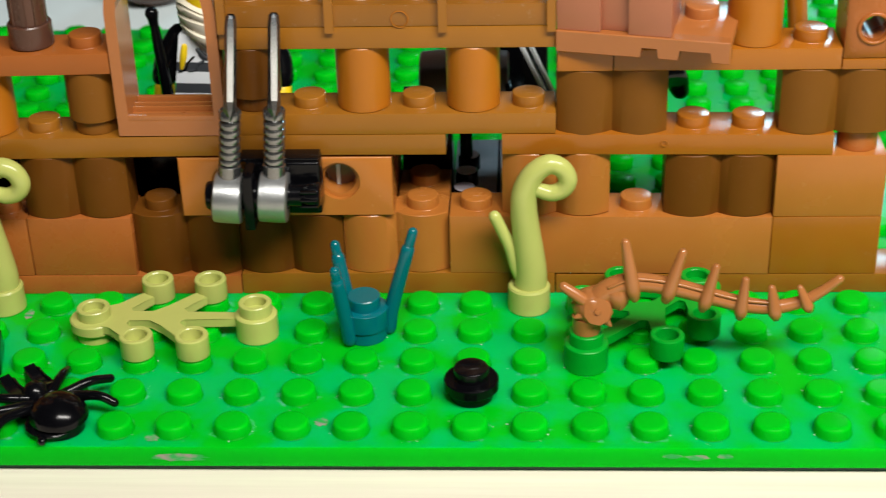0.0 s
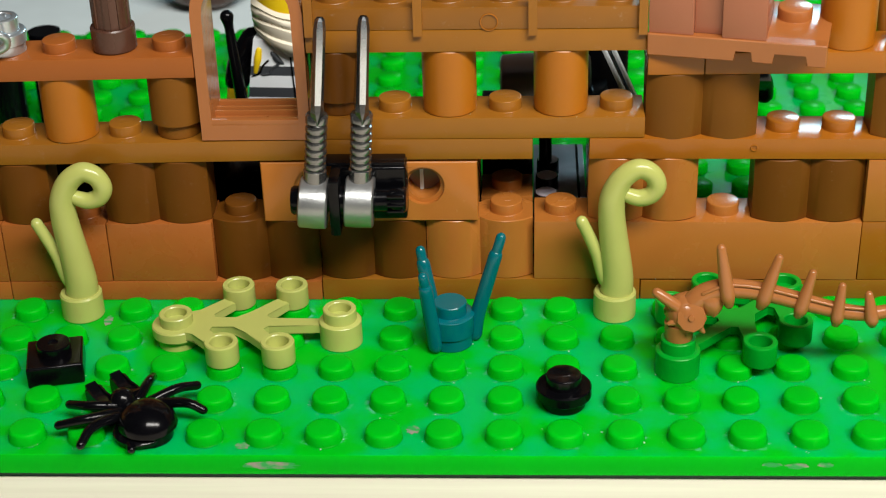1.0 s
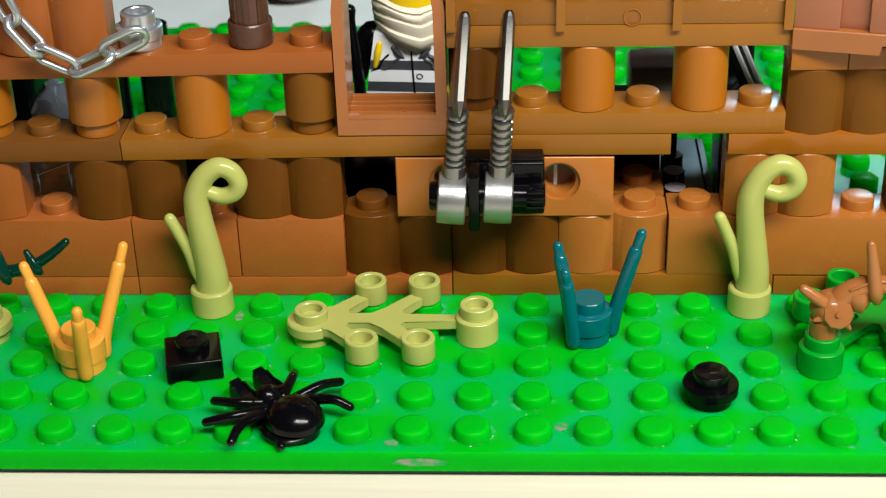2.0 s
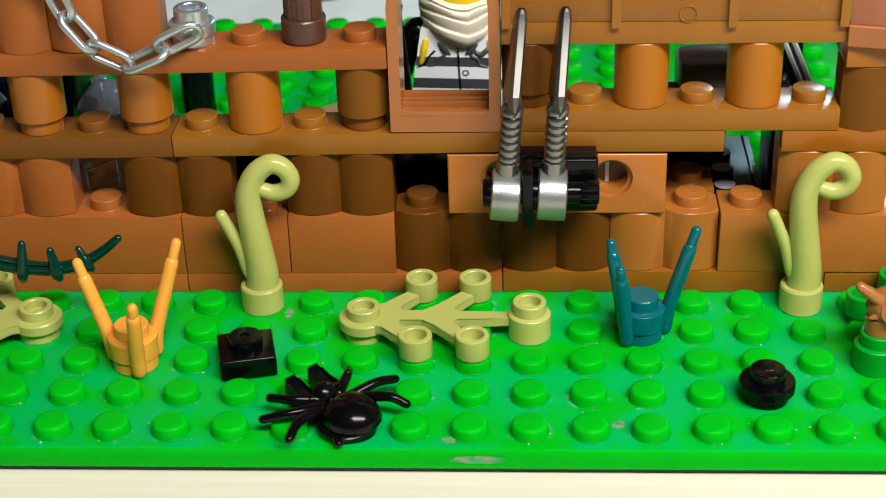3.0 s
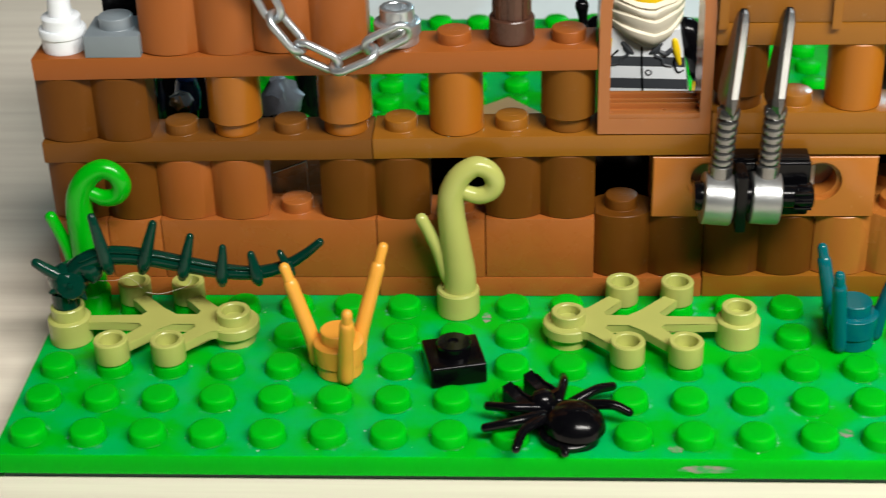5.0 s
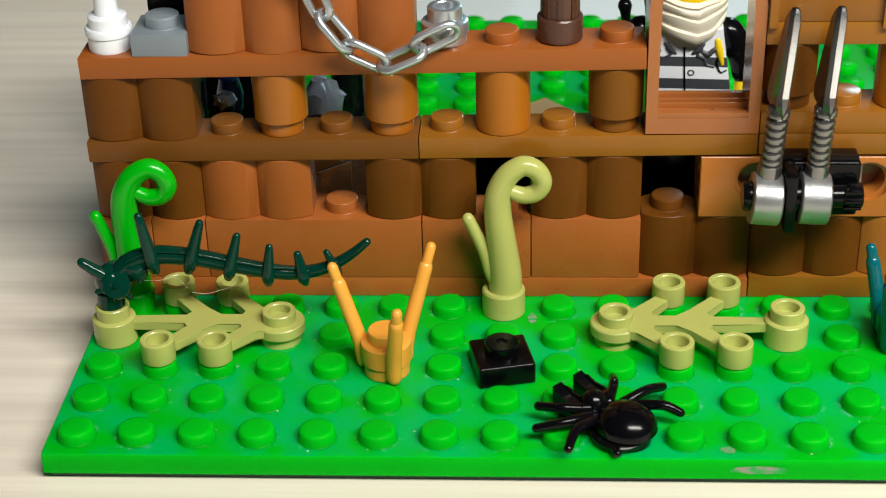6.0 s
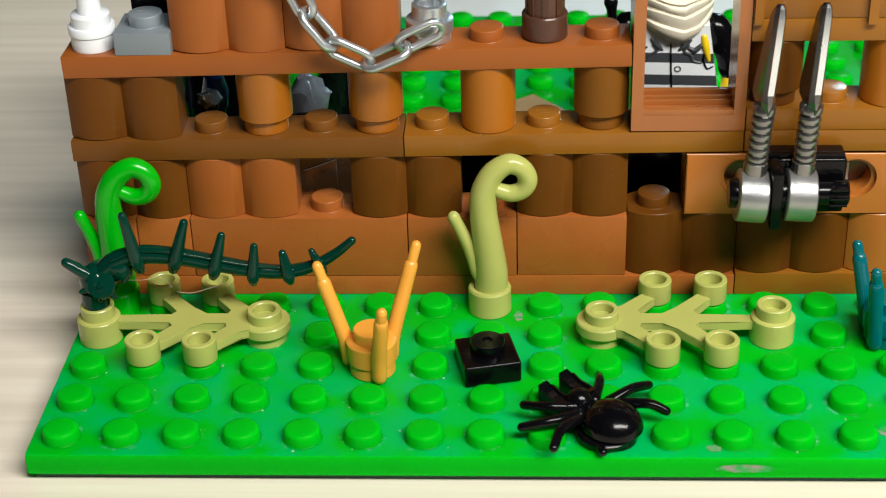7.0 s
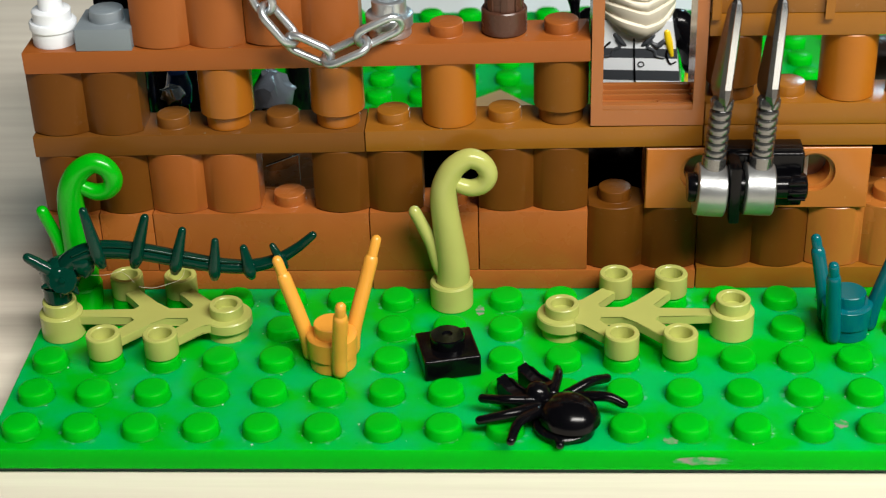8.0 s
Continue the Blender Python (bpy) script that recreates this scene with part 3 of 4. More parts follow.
def window_arch():
    own = bmesh.new()
    W, Z = 15.9, 19.0
    outer, inner = [(0.08, 0.03), (0.08, 3.4), (0.08, 12)], [(1.7, 2.4), (1.7, 3.4), (1.7, 12)]
    for k in range(13):
        a = math.pi - math.pi * k / 12
        outer.append((8 + 7.92 * math.cos(a), Z + 7.92 * math.sin(a)))
        inner.append((8 + 6.25 * math.cos(a), Z + 6.25 * math.sin(a)))
    outer += [(W, 12), (W, 3.4), (W, 0.03)]
    inner += [(14.3, 12), (14.3, 3.4), (14.3, 2.4)]

    def ring(pts, y):
        return [own.verts.new((x, y, z)) for x, z in pts]
    of, inf, ob_, inb = ring(outer, -0.05), ring(inner, -0.05), ring(outer, 7.9), ring(inner, 7.9)
    for a, b in ((of, inf), (inf, inb), (inb, ob_), (ob_, of)):
        quads(own, a, b)
    bmesh.ops.bevel(own, geom=[e for e in own.edges if len(e.link_faces) == 2 and e.calc_face_angle(0) > 1.0], offset=0.18, segments=2, affect="EDGES")
    for y0, y1, top in ((-0.02, 1.0, 3.2), (3.4, 3.9, 3.15), (4.8, 5.3, 3.2), (6.9, 7.85, 3.2)):
        box(1.6, 14.4, y0, y1, 2.3, top, 0.08, own)
    lathe([(0, 2.4), (0.5, 2.4), (0.55, 2.75), (0.32, 2.75), (0.3, 2.5), (0, 2.5)], 14, (9.4, 2.2, 0), own)
    return own


frame_ob = part("window_frame", window_arch(), FRAME, wall, "arched reddish brown window frame without glass", (10 * P, 5 * P, level(11, 8) + 0.1))

# yawed notched plate with two faded bricks on it
def notched_edge():
    """A plate whose front edge runs down into three teeth."""
    own = bmesh.new()
    line = [(0, 0), (12.0, 0), (12.0, 1.7), (14.4, 1.7), (14.4, 0), (17.3, 0), (17.3, 1.7), (21.8, 1.7), (21.8, 0), (24.4, 0), (24.4, H), (0, H)]
    front = [own.verts.new((x, 0, z)) for x, z in line]
    back = [own.verts.new((x, 2.0, z)) for x, z in line]
    own.faces.new(front)
    own.faces.new(back)
    quads(own, front, back)
    bmesh.ops.bevel(own, geom=own.edges[:], offset=0.14, segments=1, affect="EDGES")
    return box(0.02, 24.38, 1.85, 14, 1.7, H - 0.01, 0.14, own)


hinge = place("notched_plate", mesh("notched_plate", notched_edge(), FRAME), wall, (143.8, 39.5, level(18, 12)), -13.2, "brown plate with a notched edge, turned askew")
hinge.matrix_basis = pose(143.8 * MM, 39.5 * MM, level(18.5, 12) * MM, 3.5, 0, -13.2)
add_studs(hinge, FRAME, [(19.2, 9.0)], H)
for a, b, y in ((0.1, 6.3, 0.4), (6.3, 10.2, 1.3), (10.2, 16.2, 0.3)):
    place("faded_brick", mesh("faded_brick", box(a, b, y, 9.0, H, H + 11, 0.15), PINK), hinge, label="faded reddish brown brick")

# ---- small pieces standing on the wall ----


def cone_stack(x, z):
    t = thing("white_cone_piece", (x, 5.5 * P, z), "white round stacked cone piece on the upper plate", "toy piece")
    part("base_disc", lathe([(0, 0), (3.05, 0), (3.1, 0.15), (3.1, 2.2), (3.3, 2.3), (3.35, 3.2), (3.2, 3.4), (0, 3.4)], 36), WHITE, t)
    part("cone", lathe([(2.75, 3.2), (2.75, 4.9), (2.6, 5.1), (1.75, 5.2), (1.5, 8.5), (1.3, 11.5), (1.1, 12), (0, 12)], 32), WHITE, t)


cone_stack(0.5 * P + 0.4, level(0.5, 12))
t = thing("grey_plate_piece", (1 * P + 0.2, 5 * P, level(1.5, 12)), "small square grey plate with one stud", "toy piece")
part("plate", box(0.06, 7.94, 0.06, 7.94, 0, H, 0.16), GREY, t)
place("stud", stud_mesh(GREY), t, (4, 4, H))

t = thing("brown_column", (8.5 * P, 5.5 * P, level(8.5, 12)), "dark cocoa brown round column on a wide foot", "toy column")
part("foot", lathe([(0, 0), (3.1, 0), (3.2, 0.15), (3.2, 3.3), (3.05, 3.5), (2.5, 3.5)], 36), COCOA, t)
part("shaft", lathe([(2.55, 3.2), (2.6, 22), (0, 22)], 36), COCOA, t)
for a in range(8):
    w = radians(45 * a)
    place("flute", shared(("flute",), lambda: box(-0.45, 0.45, -0.25, 0.3, 3.5, 21.5, 0.12), COCOA), t, (2.5 * math.cos(w), 2.5 * math.sin(w), 0), 45 * a + 90)

t = thing("silver_ring_piece", (6.5 * P, 5.5 * P - 0.2, level(6.5, 12)), "silver round piece with a hollow stud, holding a chain", "toy piece")
part("disc", lathe([(0, 0), (2.95, 0), (3.0, 0.1), (3.0, 1.3), (3.3, 1.5), (3.35, 3.0), (3.2, 3.2), (2.45, 3.25), (2.45, 5.1), (2.3, 5.25), (1.7, 5.25), (1.6, 5.1), (1.6, 3.5), (0, 3.5)], 36), SILVER, t)


def chain_link(length=7.7, width=4.1, wire=0.58):
    pts = []
    h, r = length / 2 - width / 2, width / 2 - wire
    for k in range(9):
        a = -math.pi / 2 + math.pi * k / 8
        pts.append((h + r * math.cos(a), r * math.sin(a), 0, wire))
    for k in range(9):
        a = math.pi / 2 + math.pi * k / 8
        pts.append((-h + r * math.cos(a), r * math.sin(a), 0, wire))
    return tube(pts, 10, 1, loop=True, cap=False)


chain = thing("silver_chain", (0, 0, 0), "silver plastic link chain hanging in front of the columns", "chain")
route = smooth_path([(30.5, 39.6, 57.5), (32.2, 38.9, 52.5), (34.1, 38.3, 48.0), (36.2, 37.9, 44.3), (39.3, 37.5, 41.2), (43.4, 37.3, 39.8), (47.0, 37.6, 41.0), (49.6, 38.3, 42.6), (51.8, 38.6, 43.3), (53.8, 39.0, 43.5)], 40)
route = [q + np.array((1.0, 0.0, -0.6)) for q in route]
dist, last, link_at = 0.0, route[0], []
for q in route:
    dist += float(np.linalg.norm(q - last))
    last = q
    link_at.append((dist, q))
link_me = mesh("link", chain_link(), SILVER)
pos, k = 4.0, 0
while pos < dist - 1.0:
    i = min(range(len(link_at)), key=lambda j: abs(link_at[j][0] - pos))
    q, d = link_at[i][1], Vector(link_at[min(i + 4, len(link_at) - 1)][1] - link_at[max(i - 4, 0)][1]).normalized()
    side = Vector((0, -1, 0)).cross(d).normalized()
    nrm = d.cross(side)
    m = Matrix((d, side, nrm)).transposed().to_4x4() @ Matrix.Rotation(radians(24 if k % 2 else 112), 4, "X")
    ob = place("link", link_me, chain)
    ob.matrix_basis = Matrix.Translation(Vector(q) * MM) @ m
    pos, k = pos + 5.35, k + 1

# ---- two silver swords in black holders in front of the holed brick ----
sword_me = {}


def sword(x, y, z, lean):
    t = thing("toy_sword", (x, y, z), "upright silver toy sword with a ribbed grip, held by a clip", "toy sword", "swords on the wall")
    t.matrix_basis = pose(x * MM, y * MM, z * MM, -4.5, lean, 0)
    twist = 9.0
    if not sword_me:
        turned = Matrix.Rotation(radians(90), 4, "Y")
        sword_me["clip"] = mesh("clip", lathe([(1.7, -2.05), (3.5, -2.05), (3.7, -1.85), (3.75, 0), (3.7, 1.85), (3.5, 2.05), (1.7, 2.05), (1.7, -2.05)], 40, (0, 0, -0.3), m=turned), CLIP)
        sword_me["grip"] = mesh("grip", lathe([(1.68, 2.5), (1.68, 4.75), (1.55, 4.9)] + [q for k in range(6) for q in ((1.2, 5.0 + 1.12 * k), (1.55, 5.12 + 1.12 * k), (1.6, 5.45 + 1.12 * k), (1.52, 5.78 + 1.12 * k), (1.2, 5.9 + 1.12 * k))] + [(1.3, 11.8), (1.6, 11.95), (1.62, 13.0), (1.4, 13.3), (0, 13.3)], 28), METAL)
        # height, front, back, half width; the front runs down into a keel below the cutting edge
        own = bmesh.new()
        rows = []
        for z_, y0, y1, wide, strip_w in ((12.0, -1.75, 0.8, 0.25, 0.05), (12.8, -1.95, 1.6, 0.8, 0.08), (13.8, -1.95, 3.3, 0.98, 0.3), (15.0, -1.72, 3.9, 0.88, 0.42), (20.0, -1.62, 2.8, 0.84, 0.42),
                                          (25.6, -1.5, 1.2, 0.86, 0.4), (26.9, -1.2, 0.5, 0.7, 0.3), (27.3, -0.8, 0.0, 0.4, 0.15)):
            rows.append([own.verts.new((a, y, z_)) for a, y in ((strip_w, y0), (wide, y0 + 0.75), (wide, y1 - 0.5), (0.3 * wide, y1), (-0.3 * wide, y1), (-wide, y1 - 0.5), (-wide, y0 + 0.75), (-strip_w, y0))])
        for a, b in zip(rows, rows[1:]):
            quads(own, a, b)
        own.faces.new(rows[0])
        own.faces.new(rows[-1])
        sword_me["blade"] = mesh("blade", own, BLADE, 14)
        # Brighter strip on the front: the blade's reflected light, put into the material.
        strip = bmesh.new()
        rows = []
        for z_, y_, th in ((15.0, -1.76, 0.6), (20.0, -1.67, 0.62), (25.6, -1.55, 0.58), (26.9, -1.25, 0.42), (27.3, -0.84, 0.2)):
            rows.append([strip.verts.new((a * th, y_ + b, z_)) for a, b in ((-0.85, 0.3), (-0.7, 0), (0.7, 0), (0.85, 0.3))])
        for a, b in zip(rows, rows[1:]):
            quads(strip, a, b)
        strip.faces.new(rows[0])
        strip.faces.new(rows[-1])
        sword_me["edge"] = mesh("edge", strip, CHROME, 20)
    for name in sword_me:
        place(name, sword_me[name], t, turn=twist if name in ("blade", "edge") else 0.0)


sword(96.6, 34.0, 20.05, 4.9)
sword(103.2, 34.0, 20.15, 3.6)
t = thing("black_holder", (0, 0, 0.25), "black plastic pin and bracket plugged into the holed brick", "holder")
rot = Matrix.Rotation(radians(90), 4, "Y")
part("pin", lathe([(0, 0), (1.9, 0), (2.1, 0.3), (2.1, 1.2), (1.68, 1.4), (1.68, 14.2), (1.9, 14.5), (1.9, 16.2), (1.6, 16.5), (0, 16.5)], 26, (93.4, 34.0, 19.9), None, rot), BLACK, t)
part("bracket", box(99.0, 100.6, 31.2, 39.8, 15.4, 24.2, 0.5), BLACK, t)
part("collar", lathe([(1.7, 0), (2.4, 0), (2.4, 1.0), (1.7, 1.0)], 24, (100.6, 34.0, 19.9), None, rot), BLACK, t)
part("back_plate", box(100.2, 109.8, 35.8, 39.7, 15.8, 24.2, 0.5, None, 3), BLACK, t)
part("back_lip", box(98.0, 109.6, 36.4, 39.6, 24.0, 24.6, 0.25), BLACK, t)
for q in (-1.15, 0.0, 1.15):
    part("pin_rib", box(107.2, 109.6, 31.75 + abs(q) * 0.35, 33.2, 19.9 + q - 0.22, 19.9 + q + 0.22, 0.12), BLACK, t)

# ---- plants and creatures on the green ground ----
VINE = [(0.2, 3.0, 2.5), (0.3, 6.0, 2.4), (0.0, 9.5, 2.25), (-0.45, 13.4, 2.08), (-0.75, 16.6, 1.98), (-0.6, 19.4, 1.88), (0.6, 22.2, 1.66),
        (2.8, 23.8, 1.5), (4.7, 23.2, 1.42), (5.6, 21.4, 1.4), (4.9, 19.8, 1.34), (3.2, 19.2, 1.26), (1.5, 19.7, 1.1), (0.4, 20.4, 0.9)]


def curled_vine(col, row, mat, label):
    t = thing("curled_vine", ((col + 0.5) * P, (row + 0.5) * P, 0), label, "toy plant", "curled vines along the wall")
    part("foot", lathe([(0, 0), (3.05, 0), (3.15, 0.15), (3.15, 3.7), (2.95, 4.0), (2.3, 4.0)], 34), mat, t)
    part("stem", tube([(x, 0, z, r) for x, z, r in VINE], 18, 6), mat, t)
    part("twig", tube([(-1.0, -0.1, 4.0, 0.6), (-1.8, -0.1, 6.4, 0.95), (-2.7, 0, 10.0, 0.98), (-4.0, 0, 13.2, 0.92), (-5.0, 0, 15.4, 0.9)], 12, 5), mat, t)
    return t


curled_vine(7, 4, OLIVE, "olive green curled toy vine standing by the wall")
curled_vine(17, 4, OLIVE, "olive green curled toy vine standing by the wall")
green_vine = curled_vine(0, 4, BRIGHT, "bright green curled toy vine behind a dark thorny branch")
green_vine.matrix_basis = pose(4.8 * MM, 36.0 * MM, 0, 0, 4.5, 0)

CUP = [(0, 2.0), (1.9, 1.75), (2.35, 1.9), (2.4, 2.1), (2.4, 4.95), (2.28, 5.15), (1.72, 5.15), (1.6, 5.0), (1.55, 3.2), (0, 3.2)]


def leaf_spray(x, y, turn, mat, label):
    """A flat leaf spray: hub with a hollow stud, blade, four cups and a socket at its tip."""
    t = thing("leaf_spray", (x, y, 0), label, "toy plant", "leaf sprays on the ground", turn=turn)
    part("hub", lathe([(0, 0), (2.9, 0), (2.95, 1.5), (3.5, 1.6), (3.6, 1.8), (3.6, 3.1), (3.45, 3.3), (2.42, 3.35), (2.42, 4.8), (2.3, 4.95), (1.72, 4.95), (1.6, 4.8), (1.6, 3.6), (0, 3.6)], 34), mat, t)
    part("socket", lathe([(0, 0), (3.0, 0), (3.1, 0.15), (3.1, 3.7), (2.95, 3.9), (2.42, 3.95), (2.42, 5.6), (2.3, 5.75), (1.72, 5.75), (1.6, 5.6), (1.6, 4.2), (0, 4.2)], 34, (24, 0, 0)), mat, t)
    half = [(1.6, 3.0), (3.0, 3.3), (6.2, 6.9), (7.8, 5.4), (5.1, 2.2), (5.4, 1.2), (8.6, 1.2), (10.6, 2.9), (14.2, 6.9), (15.8, 5.4), (12.9, 1.9), (13.6, 1.0), (22.0, 0.95)]
    part("blade", slab_poly([(a, -b) for a, b in half] + half[::-1], 2.0, 3.4, 0.1), mat, t)
    for cx in (8, 16):
        for side in (-1, 1):
            part("cup", lathe(CUP, 28, (cx, 8 * side, 0)), mat, t)
    return t


leaf_spray(76, 28, 0, OLIVE, "olive green toy leaf spray lying on the studs")
leaf_spray(28, 28, 180, OLIVE, "olive green toy leaf spray under a thorny branch")
leaf_spray(164.97, 36.97, 225, LEAFGREEN, "leaf green toy leaf spray under a brown thorny branch")

THORN_LINE = [(0, 0, 4.0, 1.5), (0.1, 0, 6.8, 1.55), (0.9, 0, 9.6, 1.75), (3.2, 0, 12.4, 1.6), (6.8, 0, 13.7, 1.4), (12.0, 0, 13.3, 1.3), (17.5, 0, 12.0, 1.22), (23.0, 0, 10.7, 1.12),
              (27.5, 0, 10.3, 1.02), (31.5, 0, 11.2, 0.88), (34.6, 0, 13.0, 0.74), (37.0, 0, 15.0, 0.6)]
THORNS = [((7.0, 12.2), (5.5, 20.2), 0.98), ((11.8, 12.0), (13.9, 18.9), 0.95), ((17.3, 10.7), (18.9, 16.7), 0.9), ((22.8, 9.5), (23.3, 14.8), 0.86),
          ((28.0, 9.5), (27.2, 13.6), 0.88), ((32.8, 10.8), (31.3, 13.8), 0.74)]


def thorny_branch(x, y, turn, mat, label, reach=1.0):
    t = thing("thorny_branch", (x, y, 0), label, "toy plant", "thorny branches", turn=turn)
    line = [(q[0] * reach, *q[1:]) for q in THORN_LINE]
    part("stem", tube(line, 14, 5), mat, t)
    part("peg", lathe([(0, 4.4), (1.55, 4.4), (1.55, 5.78), (1.95, 5.8), (2.05, 8.2), (0, 8.6)], 24), mat, t)
    own = lathe([(0, 6.3), (1.7, 7.0), (2.35, 8.2), (2.75, 9.3), (2.7, 10.4), (2.1, 11.6), (1.0, 12.3), (0, 12.5)], 24, (0.8, 0.3, 0))
    for v in own.verts:
        v.co += Vector((1, 0.7, 0.8)) * 0.5 * noise.noise(v.co * 1.1)
    part("knot", own, mat, t)
    own = lathe([(0, -2.0), (1.5, -1.6), (2.0, -0.4), (1.9, 0.9), (1.2, 1.8), (0, 2.0)], 18, (4.0, 0.1, 11.7))
    for v in own.verts:
        v.co += Vector((0.8, 0.6, 0.8)) * 0.55 * noise.noise(v.co * 1.3)
    part("lump", own, mat, t)
    part("nub", lathe([(2.0, -1.8), (2.1, 0.2), (1.95, 0.5), (0.9, 0.6), (0.5, 0.65), (0.4, 0.95), (0, 1.0)], 9, (1.5, -1.8, 10.0), None, Matrix.Rotation(radians(68), 4, "X")), mat, t)
    for a, w in ((195, 1.5), (262, 1.0), (315, 1.3)):
        c, q = math.cos(radians(a)), math.sin(radians(a))
        part("barb", tube([(1.3 + 1.4 * c, -1.2, 9.6 + 1.3 * q, 0.7), (1.3 + 2.1 * c, -1.5, 9.6 + 2.0 * q, 0.6), (1.3 + (1.4 + w) * c, -1.7, 9.6 + (1.3 + w) * q, 0.32)], 7, 2), mat, t)
    for r in (-0.55, 0.55):
        part("ridge", tube([(q[0], -q[3] * 0.82 + 0.05, q[2] + 0.55 + r, 0.25) for q in line[3:9]], 8, 4), mat, t)
    for (ax, az), (bx, bz), r in THORNS:
        ax, bx = ax * reach, bx * reach
        dx, dz = bx - ax, bz - az
        part("thorn", tube([(ax - 0.04 * dx, -1.0, az - 0.04 * dz, r * 0.75), (ax + 0.14 * dx, -1.15, az + 0.12 * dz, r * 1.08), (ax + 0.4 * dx, -1.0, az + 0.4 * dz, r * 1.0), (bx, -0.6, bz, r * 0.64)], 10, 4), mat, t)
    part("thorn", tube([(0.8, -0.8, 10.2, 0.95), (-1.4, -0.9, 11.9, 0.88), (-3.2, -0.8, 13.2, 0.72)], 10, 3), mat, t)
    return t


thorny_branch(4, 28, 3.0, BRAMBLE, "glossy dark green thorny toy branch plugged into a leaf spray")
thorny_branch(148, 20, -3.0, NOUGAT, "tan brown thorny toy branch plugged into a leaf spray", 0.92)


def stalk_flower(x, y, mat, tips, label):
    t = thing("three_stalk_plant", (x, y, 0), label, "toy plant", "three-stalk plants")
    part("base", lathe([(0, 0), (3.1, 0), (3.2, 0.15), (3.2, 1.9), (3.45, 2.05), (3.5, 4.9), (3.35, 5.05), (2.42, 5.1), (2.42, 6.7), (2.3, 6.85), (0, 6.85)], 34), mat, t)
    for tx, ty, tz in tips:
        d = Vector((tx - x, ty - y, 0))
        u = d.normalized()
        a = Vector((u.x * 3.5, u.y * 3.5, 1.0))
        k = Vector((u.x * 3.9, u.y * 3.9, 4.0))
        e = Vector((tx - x, ty - y, tz))
        c = k.lerp(e, 0.78)
        own = tube([(*a, 1.1), (*k.lerp(a, 0.2), 1.1), (*k.lerp(e, 0.15), 1.08), (*k.lerp(e, 0.45), 1.04), (*c, 1.0)], 14, 4)
        tube([(*k.lerp(e, 0.7), 0.76), (*c, 0.76), (*e, 0.74)], 12, 2, own)
        part("stalk", own, mat, t)


stalk_flower(44, 20, AMBER, [(46.3, 13.6, 13.2), (36.9, 22.5, 15.2), (50.2, 26.4, 16.2)], "light orange three-stalk toy plant on the green studs")
stalk_flower(116, 28, TEAL, [(123.4, 29.4, 16.4), (111.7, 32.6, 12.6), (112.6, 23.6, 13.3)], "teal three-stalk toy plant on the green studs")

t = thing("loose_thread", (0, 0, 0), "fine pale hair-like thread caught on a leaf spray", "thread")
part("strand", tube([(8.0, 28.6, 9.4, 0.028), (11.0, 29, 9.2, 0.028), (13.0, 29, 9.7, 0.028), (14.2, 29, 9.0, 0.028), (14.8, 29.5, 7.6, 0.028)], 5, 6), CREAM, t)
part("strand", tube([(15.6, 29, 7.2, 0.028), (17.6, 29, 7.0, 0.028), (20.0, 29, 7.7, 0.028), (21.6, 29, 8.4, 0.028), (22.4, 29, 9.8, 0.028), (22.6, 28.8, 11.0, 0.028)], 5, 5), CREAM, t)

t = thing("black_plate_piece", (60, 20, 0), "square black plate with one stud, set askew", "toy piece", turn=13)
part("plate", box(-3.95, 3.95, -3.95, 3.95, 0, H, 0.4, None, 3), BLACK, t)
part("stud", lathe([(2.4, H - 0.1), (2.4, H + 1.45), (2.3, H + 1.65), (0.75, H + 1.7), (0.6, H + 1.4), (0, H + 1.3)], 28), BLACK, t)

t = thing("black_round_piece", (132, 12, 0), "round black plate with one stud", "toy piece")
part("disc", lathe([(0, 0), (2.9, 0), (3.0, 0.15), (3.05, 1.35), (3.65, 1.5), (3.8, 1.7), (3.8, 3.0), (3.65, 3.2), (0, 3.2)], 38), BLACK, t)
place("stud", stud_mesh(BLACK), t, (0, 0, 3.2))


